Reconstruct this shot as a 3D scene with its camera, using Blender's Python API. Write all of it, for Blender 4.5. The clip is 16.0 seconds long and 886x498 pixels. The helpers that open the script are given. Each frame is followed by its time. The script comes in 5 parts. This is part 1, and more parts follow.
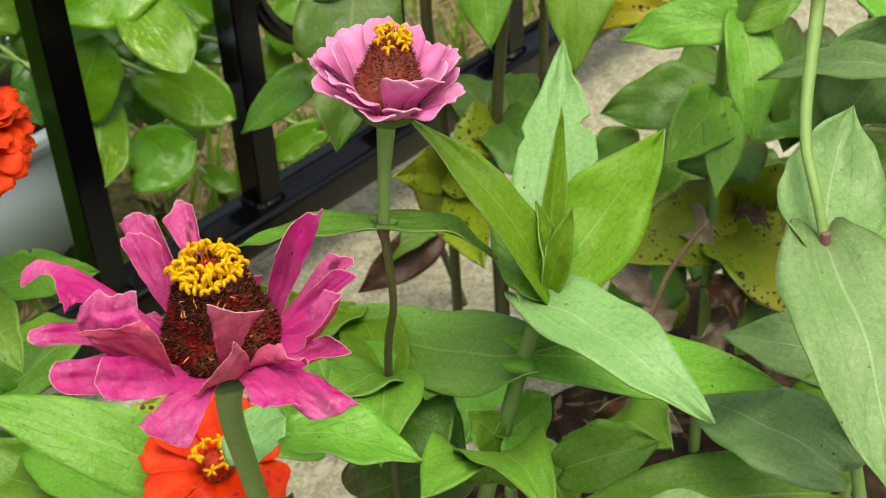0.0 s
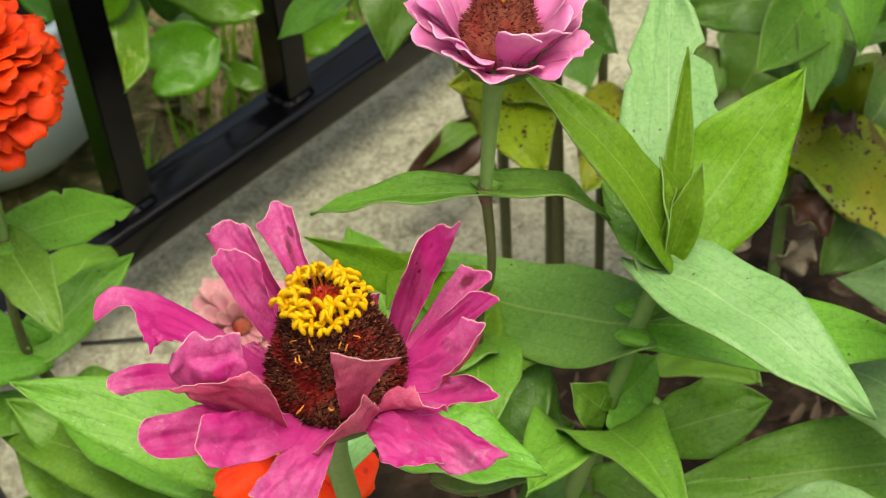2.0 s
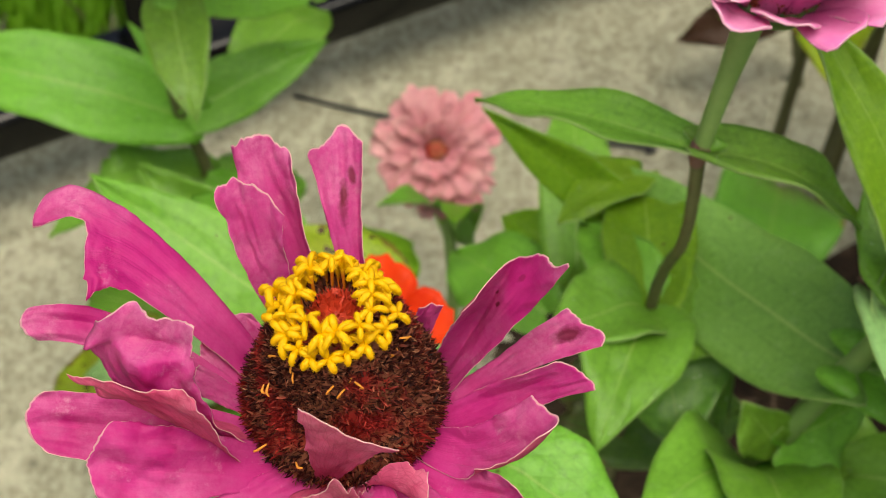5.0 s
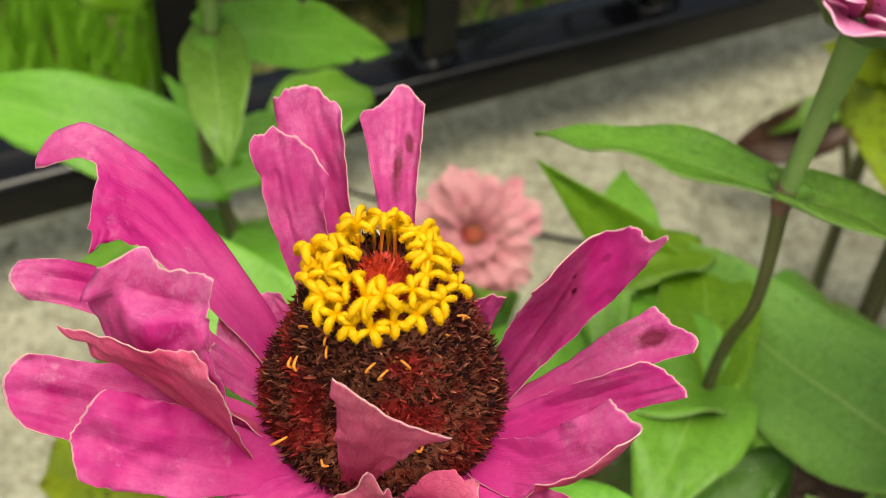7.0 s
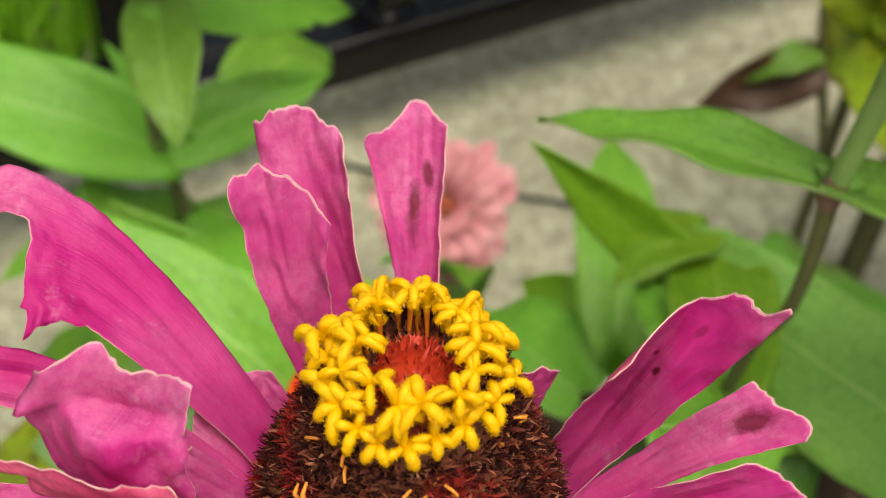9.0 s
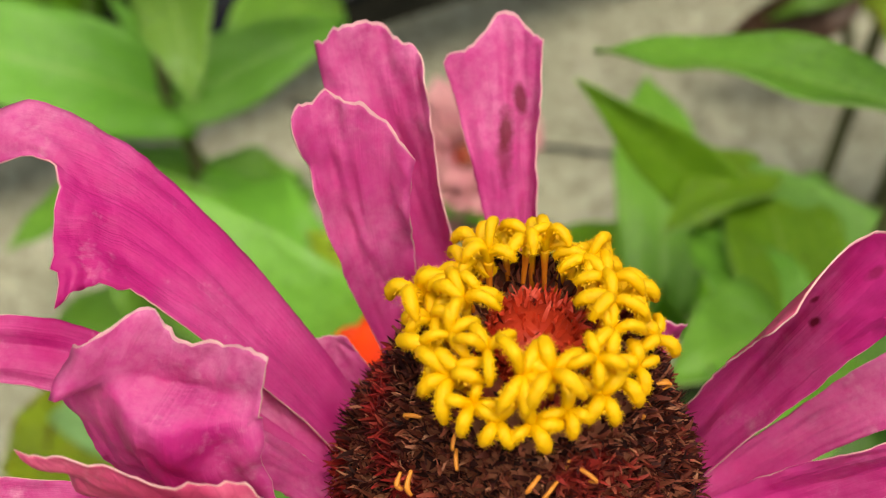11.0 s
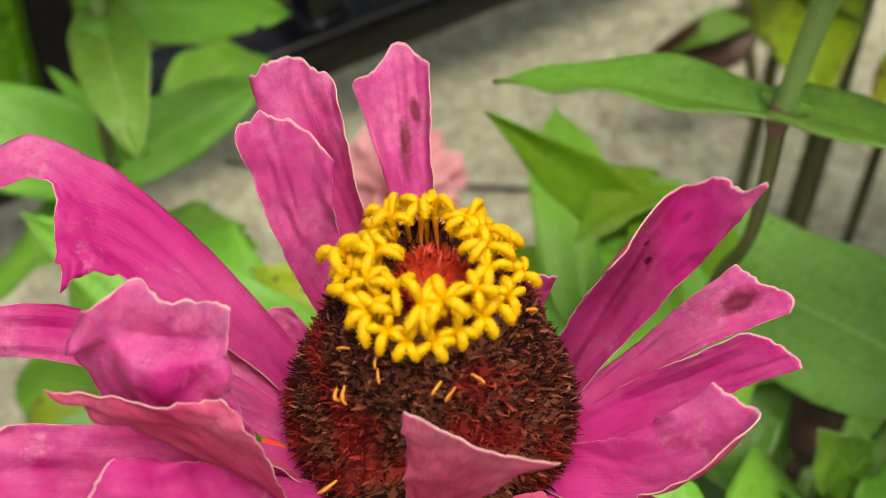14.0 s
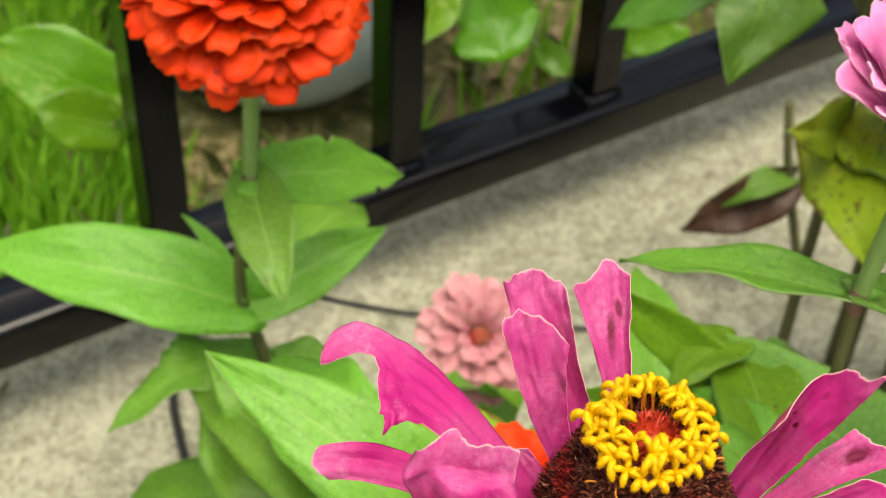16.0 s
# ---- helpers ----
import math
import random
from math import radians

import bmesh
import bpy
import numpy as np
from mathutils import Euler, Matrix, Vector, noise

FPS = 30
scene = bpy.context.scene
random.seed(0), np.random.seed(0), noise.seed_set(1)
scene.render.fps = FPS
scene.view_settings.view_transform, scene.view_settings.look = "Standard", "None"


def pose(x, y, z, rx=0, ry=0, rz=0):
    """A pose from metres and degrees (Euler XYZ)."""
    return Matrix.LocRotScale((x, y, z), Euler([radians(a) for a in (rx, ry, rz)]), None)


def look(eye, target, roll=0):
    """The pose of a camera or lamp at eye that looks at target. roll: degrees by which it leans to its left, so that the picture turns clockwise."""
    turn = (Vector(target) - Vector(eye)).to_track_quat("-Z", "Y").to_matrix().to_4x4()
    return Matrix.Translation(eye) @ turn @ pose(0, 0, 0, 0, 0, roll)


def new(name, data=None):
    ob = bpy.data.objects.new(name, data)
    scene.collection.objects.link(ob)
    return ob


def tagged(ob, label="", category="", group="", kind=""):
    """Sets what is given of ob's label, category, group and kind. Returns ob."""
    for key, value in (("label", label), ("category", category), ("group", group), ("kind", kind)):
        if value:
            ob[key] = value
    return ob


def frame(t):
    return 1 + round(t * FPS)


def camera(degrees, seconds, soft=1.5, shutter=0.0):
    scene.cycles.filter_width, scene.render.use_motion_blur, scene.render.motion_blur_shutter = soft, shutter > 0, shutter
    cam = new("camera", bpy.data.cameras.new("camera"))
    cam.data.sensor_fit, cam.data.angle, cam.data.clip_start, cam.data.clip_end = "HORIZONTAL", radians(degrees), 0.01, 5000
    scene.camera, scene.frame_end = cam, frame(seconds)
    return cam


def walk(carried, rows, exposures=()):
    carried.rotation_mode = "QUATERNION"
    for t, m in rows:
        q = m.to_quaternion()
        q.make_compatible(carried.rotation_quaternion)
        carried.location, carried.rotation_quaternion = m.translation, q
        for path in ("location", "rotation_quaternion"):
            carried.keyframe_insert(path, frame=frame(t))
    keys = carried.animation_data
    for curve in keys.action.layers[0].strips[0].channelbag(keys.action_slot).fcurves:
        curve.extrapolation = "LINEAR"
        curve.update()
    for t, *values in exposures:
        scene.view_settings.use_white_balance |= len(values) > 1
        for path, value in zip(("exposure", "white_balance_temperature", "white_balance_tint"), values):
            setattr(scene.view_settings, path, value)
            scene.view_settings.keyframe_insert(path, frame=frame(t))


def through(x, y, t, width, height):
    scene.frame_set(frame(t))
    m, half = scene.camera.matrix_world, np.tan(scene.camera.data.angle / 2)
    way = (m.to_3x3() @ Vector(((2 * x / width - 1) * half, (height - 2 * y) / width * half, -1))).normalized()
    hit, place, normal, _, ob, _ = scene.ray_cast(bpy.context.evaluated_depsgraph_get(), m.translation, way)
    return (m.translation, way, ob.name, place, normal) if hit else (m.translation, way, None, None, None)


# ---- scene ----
cam = camera(35.0, 16.0, soft=0.85)
cam.data.dof.use_dof, cam.data.dof.aperture_fstop = True, 46.0
PATH = [
    (0, (-0.0194, -0.2754, 0.5833), (0.0501, -0.0422, 0.4078), -3.44),
    (0.5, (-0.0223, -0.2729, 0.5877), (0.0496, -0.0368, 0.4172), -3.75),
    (1, (-0.0120, -0.2674, 0.5926), (0.0603, -0.0314, 0.4220), -3.96),
    (1.5, (-0.0193, -0.2480, 0.5837), (0.0502, -0.0206, 0.4008), -4.27),
    (2, (-0.0287, -0.2020, 0.5766), (0.0347, 0.0114, 0.3755), -4.39),
    (2.2, (-0.0242, -0.1852, 0.5752), (0.0339, 0.0194, 0.3637), -5.27),
    (2.5, (-0.0075, -0.1617, 0.5755), (0.0373, 0.0291, 0.3484), -6.86),
    (3, (-0.0030, -0.1351, 0.5613), (0.0262, 0.0453, 0.3234), -4.64),
    (3.2, (0.0076, -0.1218, 0.5608), (0.0231, 0.0522, 0.3169), -5.69),
    (5.3, (0.0159, -0.1174, 0.5288), (0.0148, 0.0757, 0.2993), 2.64),
    (5.5, (0.0123, -0.1129, 0.5223), (0.0108, 0.0842, 0.2961), 3.35),
    (6, (0.0126, -0.1064, 0.5085), (0.0058, 0.0969, 0.2880), 3.39),
    (6.5, (0.0143, -0.1102, 0.5098), (0.0052, 0.0980, 0.2939), 3.85),
    (7, (0.0115, -0.1152, 0.5037), (0.0048, 0.0943, 0.2890), 4.49),
    (7.5, (0.0058, -0.1036, 0.4947), (0.0029, 0.1046, 0.2786), 5.46),
    (8, (0.0040, -0.0993, 0.4876), (0.0050, 0.1078, 0.2706), 5.78),
    (8.2, (0.0033, -0.0952, 0.4889), (0.0084, 0.1096, 0.2697), 6.60),
    (10.5, (0.0001, -0.0764, 0.4738), (0.0037, 0.1213, 0.2481), 2.96),
    (11, (-0.0052, -0.0721, 0.4705), (0.0007, 0.1218, 0.2417), 3.69),
    (11.5, (-0.0020, -0.0695, 0.4700), (0.0062, 0.1225, 0.2396), 3.66),
    (12, (-0.0015, -0.0687, 0.4713), (0.0089, 0.1230, 0.2408), 2.97),
    (12.5, (-0.0051, -0.0706, 0.4699), (0.0072, 0.1223, 0.2404), 2.60),
    (13, (-0.0073, -0.0732, 0.4714), (0.0095, 0.1204, 0.2429), 3.13),
    (13.5, (-0.0070, -0.0812, 0.4812), (0.0106, 0.1166, 0.2563), 3.07),
    (14, (-0.0034, -0.0962, 0.4876), (0.0145, 0.1063, 0.2670), 1.99),
    (14.5, (-0.0007, -0.1177, 0.5000), (0.0176, 0.0914, 0.2856), 0.66),
    (15, (0.0030, -0.1368, 0.5142), (0.0195, 0.0797, 0.3072), -0.89),
    (15.4, (-0.0121, -0.1396, 0.5188), (0.0052, 0.0792, 0.3143), -0.33),
    (15.5, (-0.0143, -0.1404, 0.5188), (0.0020, 0.0800, 0.3159), -0.47),
    (15.7, (-0.0216, -0.1315, 0.5179), (-0.0053, 0.0892, 0.3153), 0.79),
    (16, (-0.0311, -0.1280, 0.5298), (-0.0165, 0.0931, 0.3276), 2.82),
]
walk(cam, [(t, look(eye, target, roll)) for t, eye, target, roll in PATH],
     exposures=((0, 0.17, 6900, 2), (2, 0.16, 6900, 2), (3, -0.02, 6900, 2), (5.5, 0.02, 6900, 2), (7, 0.18, 6900, 2), (12, 0.03, 6900, 2), (14, 0.10, 6900, 2), (15, 0.28, 6900, 2), (16, 0.40, 6900, 2)))


# ---- world, light ----
world = bpy.data.worlds.new("sky")
scene.world = world
world.use_nodes = True
wn = world.node_tree
sky = wn.nodes.new("ShaderNodeTexSky")
sky.sky_type, sky.sun_disc = "NISHITA", False
sky.sun_elevation, sky.sun_rotation = radians(73), radians(166)
sky.air_density, sky.dust_density, sky.ozone_density = 1.0, 10.0, 1.0
wn.nodes["Background"].inputs["Strength"].default_value = 0.15
wn.links.new(sky.outputs[0], wn.nodes["Background"].inputs["Color"])
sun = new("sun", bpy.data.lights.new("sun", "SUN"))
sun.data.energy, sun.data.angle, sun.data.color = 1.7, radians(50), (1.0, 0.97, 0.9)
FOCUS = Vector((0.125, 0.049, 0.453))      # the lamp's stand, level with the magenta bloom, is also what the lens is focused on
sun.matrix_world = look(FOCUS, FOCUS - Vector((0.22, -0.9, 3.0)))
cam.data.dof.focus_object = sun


# ---- materials ----
class Mat:
    """A node material with short ways to add nodes."""

    def __init__(self, name, rough=0.5, metal=0.0, spec=0.5):
        self.m = bpy.data.materials.new(name)
        self.m.use_nodes = True
        self.t = self.m.node_tree
        self.b = self.t.nodes["Principled BSDF"]
        self.b.inputs["Roughness"].default_value = rough
        self.b.inputs["Metallic"].default_value = metal
        self.b.inputs["Specular IOR Level"].default_value = spec

    def n(self, kind, **kw):
        node = self.t.nodes.new("ShaderNode" + kind)
        for k, v in kw.items():
            node.inputs[k.replace("_", " ")].default_value = v
        return node

    def l(self, a, b):
        self.t.links.new(a, b)

    def coord(self, which="Object"):
        return self.n("TexCoord").outputs[which]

    def noise(self, scale, detail=4, where=None, rough=0.55):
        node = self.n("TexNoise", Scale=scale, Detail=detail, Roughness=rough)
        self.l(where or self.coord(), node.inputs["Vector"])
        return node.outputs["Fac"]

    def ramp(self, fac, *stops):
        node = self.n("ValToRGB")
        el = node.color_ramp.elements
        while len(el) < len(stops):
            el.new(0.5)
        for e, (p, c) in zip(el, stops):
            e.position, e.color = p, (*c, 1) if len(c) == 3 else c
        self.l(fac, node.inputs[0])
        return node.outputs[0]

    def math(self, op, a, b=0.0, clamp=False):
        node = self.n("Math")
        node.operation, node.use_clamp = op, clamp
        for i, v in enumerate((a, b)):
            if isinstance(v, (int, float)):
                node.inputs[i].default_value = v
            else:
                self.l(v, node.inputs[i])
        return node.outputs[0]

    def mix(self, fac, a, b, mode="MIX"):
        node = self.n("MixRGB")
        node.blend_type = mode
        for i, v in enumerate((fac, a, b)):
            if isinstance(v, (int, float)):
                node.inputs[i].default_value = v
            elif isinstance(v, tuple):
                node.inputs[i].default_value = (*v, 1)
            else:
                self.l(v, node.inputs[i])
        return node.outputs[0]

    def color(self, c):
        if isinstance(c, tuple):
            self.b.inputs["Base Color"].default_value = (*c, 1)
        else:
            self.l(c, self.b.inputs["Base Color"])

    def bump(self, height, strength=0.3, dist=0.001):
        node = self.n("Bump", Strength=strength, Distance=dist)
        self.l(height, node.inputs["Height"])
        self.l(node.outputs[0], self.b.inputs["Normal"])

    def thin(self, color, amount):
        """Light shining through, as in a leaf or petal."""
        tr = self.n("BsdfTranslucent")
        self.l(color, tr.inputs[0])
        mix = self.n("MixShader", Fac=amount)
        self.l(self.b.outputs[0], mix.inputs[1])
        self.l(tr.outputs[0], mix.inputs[2])
        self.l(mix.outputs[0], self.t.nodes["Material Output"].inputs[0])


def leaf_material(name, dark, light, rib, spots=0.0, spot_color=(0.07, 0.03, 0.01), blotch=None, through=0.3, veins=5.0, rough=0.42, flush=0.0, streaks=None):
    m = Mat(name, rough, spec=0.4)
    uv = m.n("SeparateXYZ")
    m.l(m.coord("UV"), uv.inputs[0])
    s, v = uv.outputs[0], uv.outputs[1]
    rnd = m.n("ObjectInfo").outputs["Random"]
    across = m.math("ABSOLUTE", m.math("SUBTRACT", v, 0.5))
    tone = m.mix(m.noise(45, 5), dark, light)
    tone = m.mix(m.math("MULTIPLY", m.noise(9, 3), 0.5), tone, light)
    hsv = m.n("HueSaturation")
    m.l(m.math("ADD", m.math("MULTIPLY", rnd, 0.45), 0.73), hsv.inputs["Value"])
    m.l(m.math("ADD", m.math("MULTIPLY", rnd, 0.02), 0.49), hsv.inputs["Hue"])
    m.l(tone, hsv.inputs["Color"])
    tone = hsv.outputs[0]
    pores = m.noise(620, 4, rough=0.7)
    tone = m.mix(m.math("MULTIPLY", m.ramp(pores, (0.30, (1, 1, 1)), (0.48, (0, 0, 0))), 0.42), tone, tuple(0.5 * q for q in dark))
    tone = m.mix(m.math("MULTIPLY", m.ramp(pores, (0.54, (0, 0, 0)), (0.70, (1, 1, 1))), 0.30), tone, tuple(min(1.0, 1.35 * q) for q in light))
    # midrib, long veins that run with the margin, and faint side veins
    wob = m.math("MULTIPLY", m.noise(60, 2), 0.03)
    midrib = m.math("LESS_THAN", across, m.math("ADD", 0.006, m.math("MULTIPLY", m.math("SUBTRACT", 1.0, s), 0.010)))

    def vein(at, width):
        d = m.math("ABSOLUTE", m.math("SUBTRACT", m.math("ADD", across, wob), at))
        return m.math("MULTIPLY", m.math("LESS_THAN", d, width), m.math("LESS_THAN", s, 0.8))
    long_veins = vein(0.20, 0.006) if veins >= 5 else m.math("MULTIPLY", s, 0.0)
    # side veins that sweep forward, with the blade puckered between them
    sweep = m.math("SUBTRACT", m.math("ADD", s, m.math("MULTIPLY", wob, 1.5)), m.math("MULTIPLY", across, 0.9))
    wave = m.math("FRACT", m.math("MULTIPLY", sweep, veins * 1.1))
    pucker = m.math("MULTIPLY", m.math("ABSOLUTE", m.math("SUBTRACT", wave, 0.5)), 2.0)
    side = m.math("GREATER_THAN", pucker, 0.93)
    net = m.n("TexVoronoi", Scale=300.0)
    net.feature = "DISTANCE_TO_EDGE"
    m.l(m.coord(), net.inputs["Vector"])
    nets = m.math("LESS_THAN", net.outputs["Distance"], 0.07)
    tone = m.mix(m.math("MULTIPLY", nets, 0.11), tone, tuple(0.6 * q for q in dark))
    tone = m.mix(m.math("MULTIPLY", side, 0.05), tone, tuple(0.55 * q for q in dark))
    tone = m.mix(m.math("MULTIPLY", m.math("MAXIMUM", long_veins, vein(0.35, 0.004)), 0.28), tone, tuple(0.55 * q for q in dark))
    tone = m.mix(m.math("MULTIPLY", midrib, 0.4), tone, rib)
    if flush:
        fan = m.n("Mapping")
        fan.inputs["Scale"].default_value = (1.5, 22, 1)
        m.l(m.coord("UV"), fan.inputs[0])
        reach = m.math("SUBTRACT", m.math("MULTIPLY", m.noise(1.0, 2, fan.outputs[0]), 0.5), s)
        tone = m.mix(m.math("MULTIPLY", m.ramp(reach, (0.08, (0, 0, 0)), (0.32, (1, 1, 1))), flush), tone, (0.10, 0.018, 0.03))
    if streaks:
        lie = m.n("Mapping")
        lie.inputs["Scale"].default_value = (4.0, 9.0, 1)
        m.l(m.coord("UV"), lie.inputs[0])
        dash = m.math("MULTIPLY", m.ramp(m.noise(1.6, 5, lie.outputs[0], 0.7), (0.54, (0, 0, 0)), (0.60, (1, 1, 1))), m.ramp(m.noise(16, 2), (0.42, (0, 0, 0)), (0.58, (1, 1, 1))))
        tone = m.mix(m.math("MULTIPLY", dash, 0.85), tone, streaks)
    if blotch:
        tone = m.mix(m.ramp(m.noise(28, 4), (0.45, (0, 0, 0)), (0.75, (0.8, 0.8, 0.8))), tone, blotch)
    if spots:
        cell = m.n("TexVoronoi", Scale=300.0, Randomness=1.0)
        m.l(m.coord(), cell.inputs["Vector"])
        dot = m.math("LESS_THAN", m.math("ADD", cell.outputs["Distance"], m.math("MULTIPLY", m.noise(900, 2), 0.2)), m.math("MULTIPLY", m.noise(140, 2), 0.72))
        some = m.math("GREATER_THAN", m.noise(60, 3), 1.0 - 0.5 * spots)
        tone = m.mix(m.math("MULTIPLY", dot, some), tone, spot_color)
        edge = m.math("GREATER_THAN", m.math("ADD", across, m.math("MULTIPLY", m.noise(70, 4), 0.5)), 0.86 - 0.12 * spots)
        tone = m.mix(m.math("MULTIPLY", edge, 0.7), tone, (0.16, 0.09, 0.02))
    # a dusting of small pale specks, as on zinnia leaves
    dust = m.n("TexVoronoi", Scale=330.0)
    m.l(m.coord(), dust.inputs["Vector"])
    speck = m.math("MULTIPLY", m.math("LESS_THAN", m.math("ADD", dust.outputs["Distance"], m.math("MULTIPLY", m.noise(1500, 3), 0.12)), 0.14), m.math("GREATER_THAN", m.noise(35, 2), 0.56))
    tone = m.mix(m.math("MULTIPLY", speck, 0.45), tone, (0.6, 0.7, 0.5))
    scar = m.n("TexVoronoi", Scale=190.0)
    m.l(m.coord(), scar.inputs["Vector"])
    nick = m.math("MULTIPLY", m.math("LESS_THAN", m.math("ADD", scar.outputs["Distance"], m.math("MULTIPLY", m.noise(1100, 2), 0.12)), 0.15), m.math("GREATER_THAN", m.noise(48, 2), 0.58))
    tone = m.mix(m.math("MULTIPLY", nick, 0.8), tone, (0.09, 0.06, 0.02))
    film = m.ramp(m.noise(130, 6, rough=0.7), (0.55, (0, 0, 0)), (0.75, (1, 1, 1)))
    tone = m.mix(m.math("MULTIPLY", film, 0.22), tone, tuple(0.5 * q + 0.2 for q in light))
    m.color(tone)
    grooves = m.math("MAXIMUM", m.math("MULTIPLY", side, 0.3), m.math("MAXIMUM", m.math("MULTIPLY", long_veins, 0.5), midrib))
    h = m.math("SUBTRACT", m.math("ADD", m.math("MULTIPLY", m.noise(110, 4), 1.6), m.math("MULTIPLY", m.noise(420, 3), 0.35)), m.math("ADD", m.math("MULTIPLY", nets, 0.25), m.math("ADD", grooves, m.math("MULTIPLY", m.math("POWER", pucker, 3.0), 0.14))))
    m.bump(h, 0.8, 0.0009)
    m.thin(tone, through)
    return m.m


def petal_material(name, deep, mid, pale, rim, through=0.3, blush=0.5, flecks=0.0, net=0.0, marks=(), gloss=0.3):
    """marks: blotches (along, across, radius, strength) on the blade."""
    m = Mat(name, 0.5, spec=gloss)
    uv = m.n("SeparateXYZ")
    m.l(m.coord("UV"), uv.inputs[0])
    s, v = uv.outputs[0], uv.outputs[1]
    across = m.math("ABSOLUTE", m.math("SUBTRACT", v, 0.5))
    tone = m.mix(m.ramp(m.noise(110, 6, rough=0.62), (0.32, (0, 0, 0)), (0.68, (1, 1, 1))), deep, mid)
    # long veins, faint, that spread with the blade
    mp = m.n("Mapping")
    mp.inputs["Scale"].default_value = (1.6, 30, 1)
    m.l(m.coord("UV"), mp.inputs[0])
    streak = m.noise(1.0, 4, mp.outputs[0])
    tone = m.mix(m.math("MULTIPLY", m.ramp(streak, (0.46, (0, 0, 0)), (0.66, (1, 1, 1))), 0.10), tone, deep)
    # pale, worn bloom in patches, heavier towards the end of the blade
    patch = m.ramp(m.noise(70, 5, rough=0.6), (0.38, (0, 0, 0)), (0.62, (1, 1, 1)))
    grain = m.ramp(m.noise(900, 4, rough=0.7), (0.34, (0, 0, 0)), (0.62, (1, 1, 1)))
    ends = m.ramp(s, (0.25, (0.25, 0.25, 0.25)), (1.0, (1, 1, 1)))
    worn = m.math("MULTIPLY", m.math("MULTIPLY", patch, ends), m.math("ADD", m.math("MULTIPLY", grain, 0.6), 0.4))
    tone = m.mix(m.math("MULTIPLY", worn, blush), tone, pale)
    frost = m.math("MULTIPLY", m.ramp(m.noise(160, 5, rough=0.7), (0.58, (0, 0, 0)), (0.74, (1, 1, 1))), grain)
    tone = m.mix(m.math("MULTIPLY", frost, 0.8 * blush), tone, tuple(0.6 * q + 0.32 for q in pale))
    # wine-coloured stains
    stain = m.ramp(m.noise(62, 5), (0.62, (0, 0, 0)), (0.76, (1, 1, 1)))
    tone = m.mix(m.math("MULTIPLY", stain, 0.4), tone, (0.22, 0.004, 0.05))
    for ms, mv, mr, ma in marks:
        du, dv = m.math("SUBTRACT", s, ms), m.math("MULTIPLY", m.math("SUBTRACT", v, mv), 0.5)
        d = m.math("SQRT", m.math("ADD", m.math("MULTIPLY", du, du), m.math("MULTIPLY", dv, dv)))
        d = m.math("ADD", d, m.math("MULTIPLY", m.math("SUBTRACT", m.noise(420, 5, rough=0.7), 0.5), mr * 1.5))
        tone = m.mix(m.math("MULTIPLY", m.ramp(m.math("DIVIDE", d, mr), (0.45, (1, 1, 1)), (1.0, (0, 0, 0))), ma), tone, (0.16, 0.006, 0.018))
    if flecks:
        dot = m.n("TexVoronoi", Scale=170.0)
        m.l(m.coord(), dot.inputs["Vector"])
        near = m.math("ADD", dot.outputs["Distance"], m.math("MULTIPLY", m.noise(700, 2), 0.16))
        some = m.math("GREATER_THAN", m.noise(62, 2), 0.52)
        tone = m.mix(m.math("MULTIPLY", m.math("MULTIPLY", m.ramp(near, (0.2, (1, 1, 1)), (0.32, (0, 0, 0))), some), 0.75 * flecks), tone, (0.10, 0.008, 0.02))
    if net:
        cell = m.n("TexVoronoi", Scale=9.0)
        cell.feature = "DISTANCE_TO_EDGE"
        grid = m.n("Mapping")
        grid.inputs["Scale"].default_value = (0.7, 1.6, 1)
        m.l(m.coord("UV"), grid.inputs[0])
        m.l(grid.outputs[0], cell.inputs["Vector"])
        tone = m.mix(m.math("MULTIPLY", m.ramp(cell.outputs["Distance"], (0.0, (1, 1, 1)), (0.07, (0, 0, 0))), net), tone, (0.34, 0.02, 0.07))
    # thin dry margin, broken here and there
    wob = m.math("MULTIPLY", m.noise(420, 4), 0.024)
    end = m.math("GREATER_THAN", m.math("ADD", s, wob), 1.004)
    flank = m.math("GREATER_THAN", m.math("ADD", across, m.math("MULTIPLY", wob, 0.5)), 0.5055)
    edge = m.math("MAXIMUM", end, m.math("MULTIPLY", flank, m.math("GREATER_THAN", s, 0.35)))
    tone = m.mix(m.math("MULTIPLY", edge, 0.45), tone, rim)
    m.color(tone)
    h = m.math("ADD", m.math("MULTIPLY", streak, 0.35), m.math("ADD", m.math("MULTIPLY", m.noise(700, 4, rough=0.65), 0.3), m.math("MULTIPLY", m.noise(190, 4), 2.2)))
    m.bump(h, 0.55, 0.0006)
    m.thin(tone, through)
    return m.m


def plain_material(name, a, b, scale, rough=0.5, metal=0.0, bump=0.3, dist=0.0005, spec=0.5, through=0.0):
    m = Mat(name, rough, metal, spec)
    f = m.noise(scale, 5)
    tone = m.mix(f, a, b)
    tone = m.mix(m.math("MULTIPLY", m.noise(scale * 0.13, 3), 0.4), tone, a)
    m.color(tone)
    m.bump(m.noise(scale * 3, 4), bump, dist)
    if through:
        m.thin(tone, through)
    return m.m


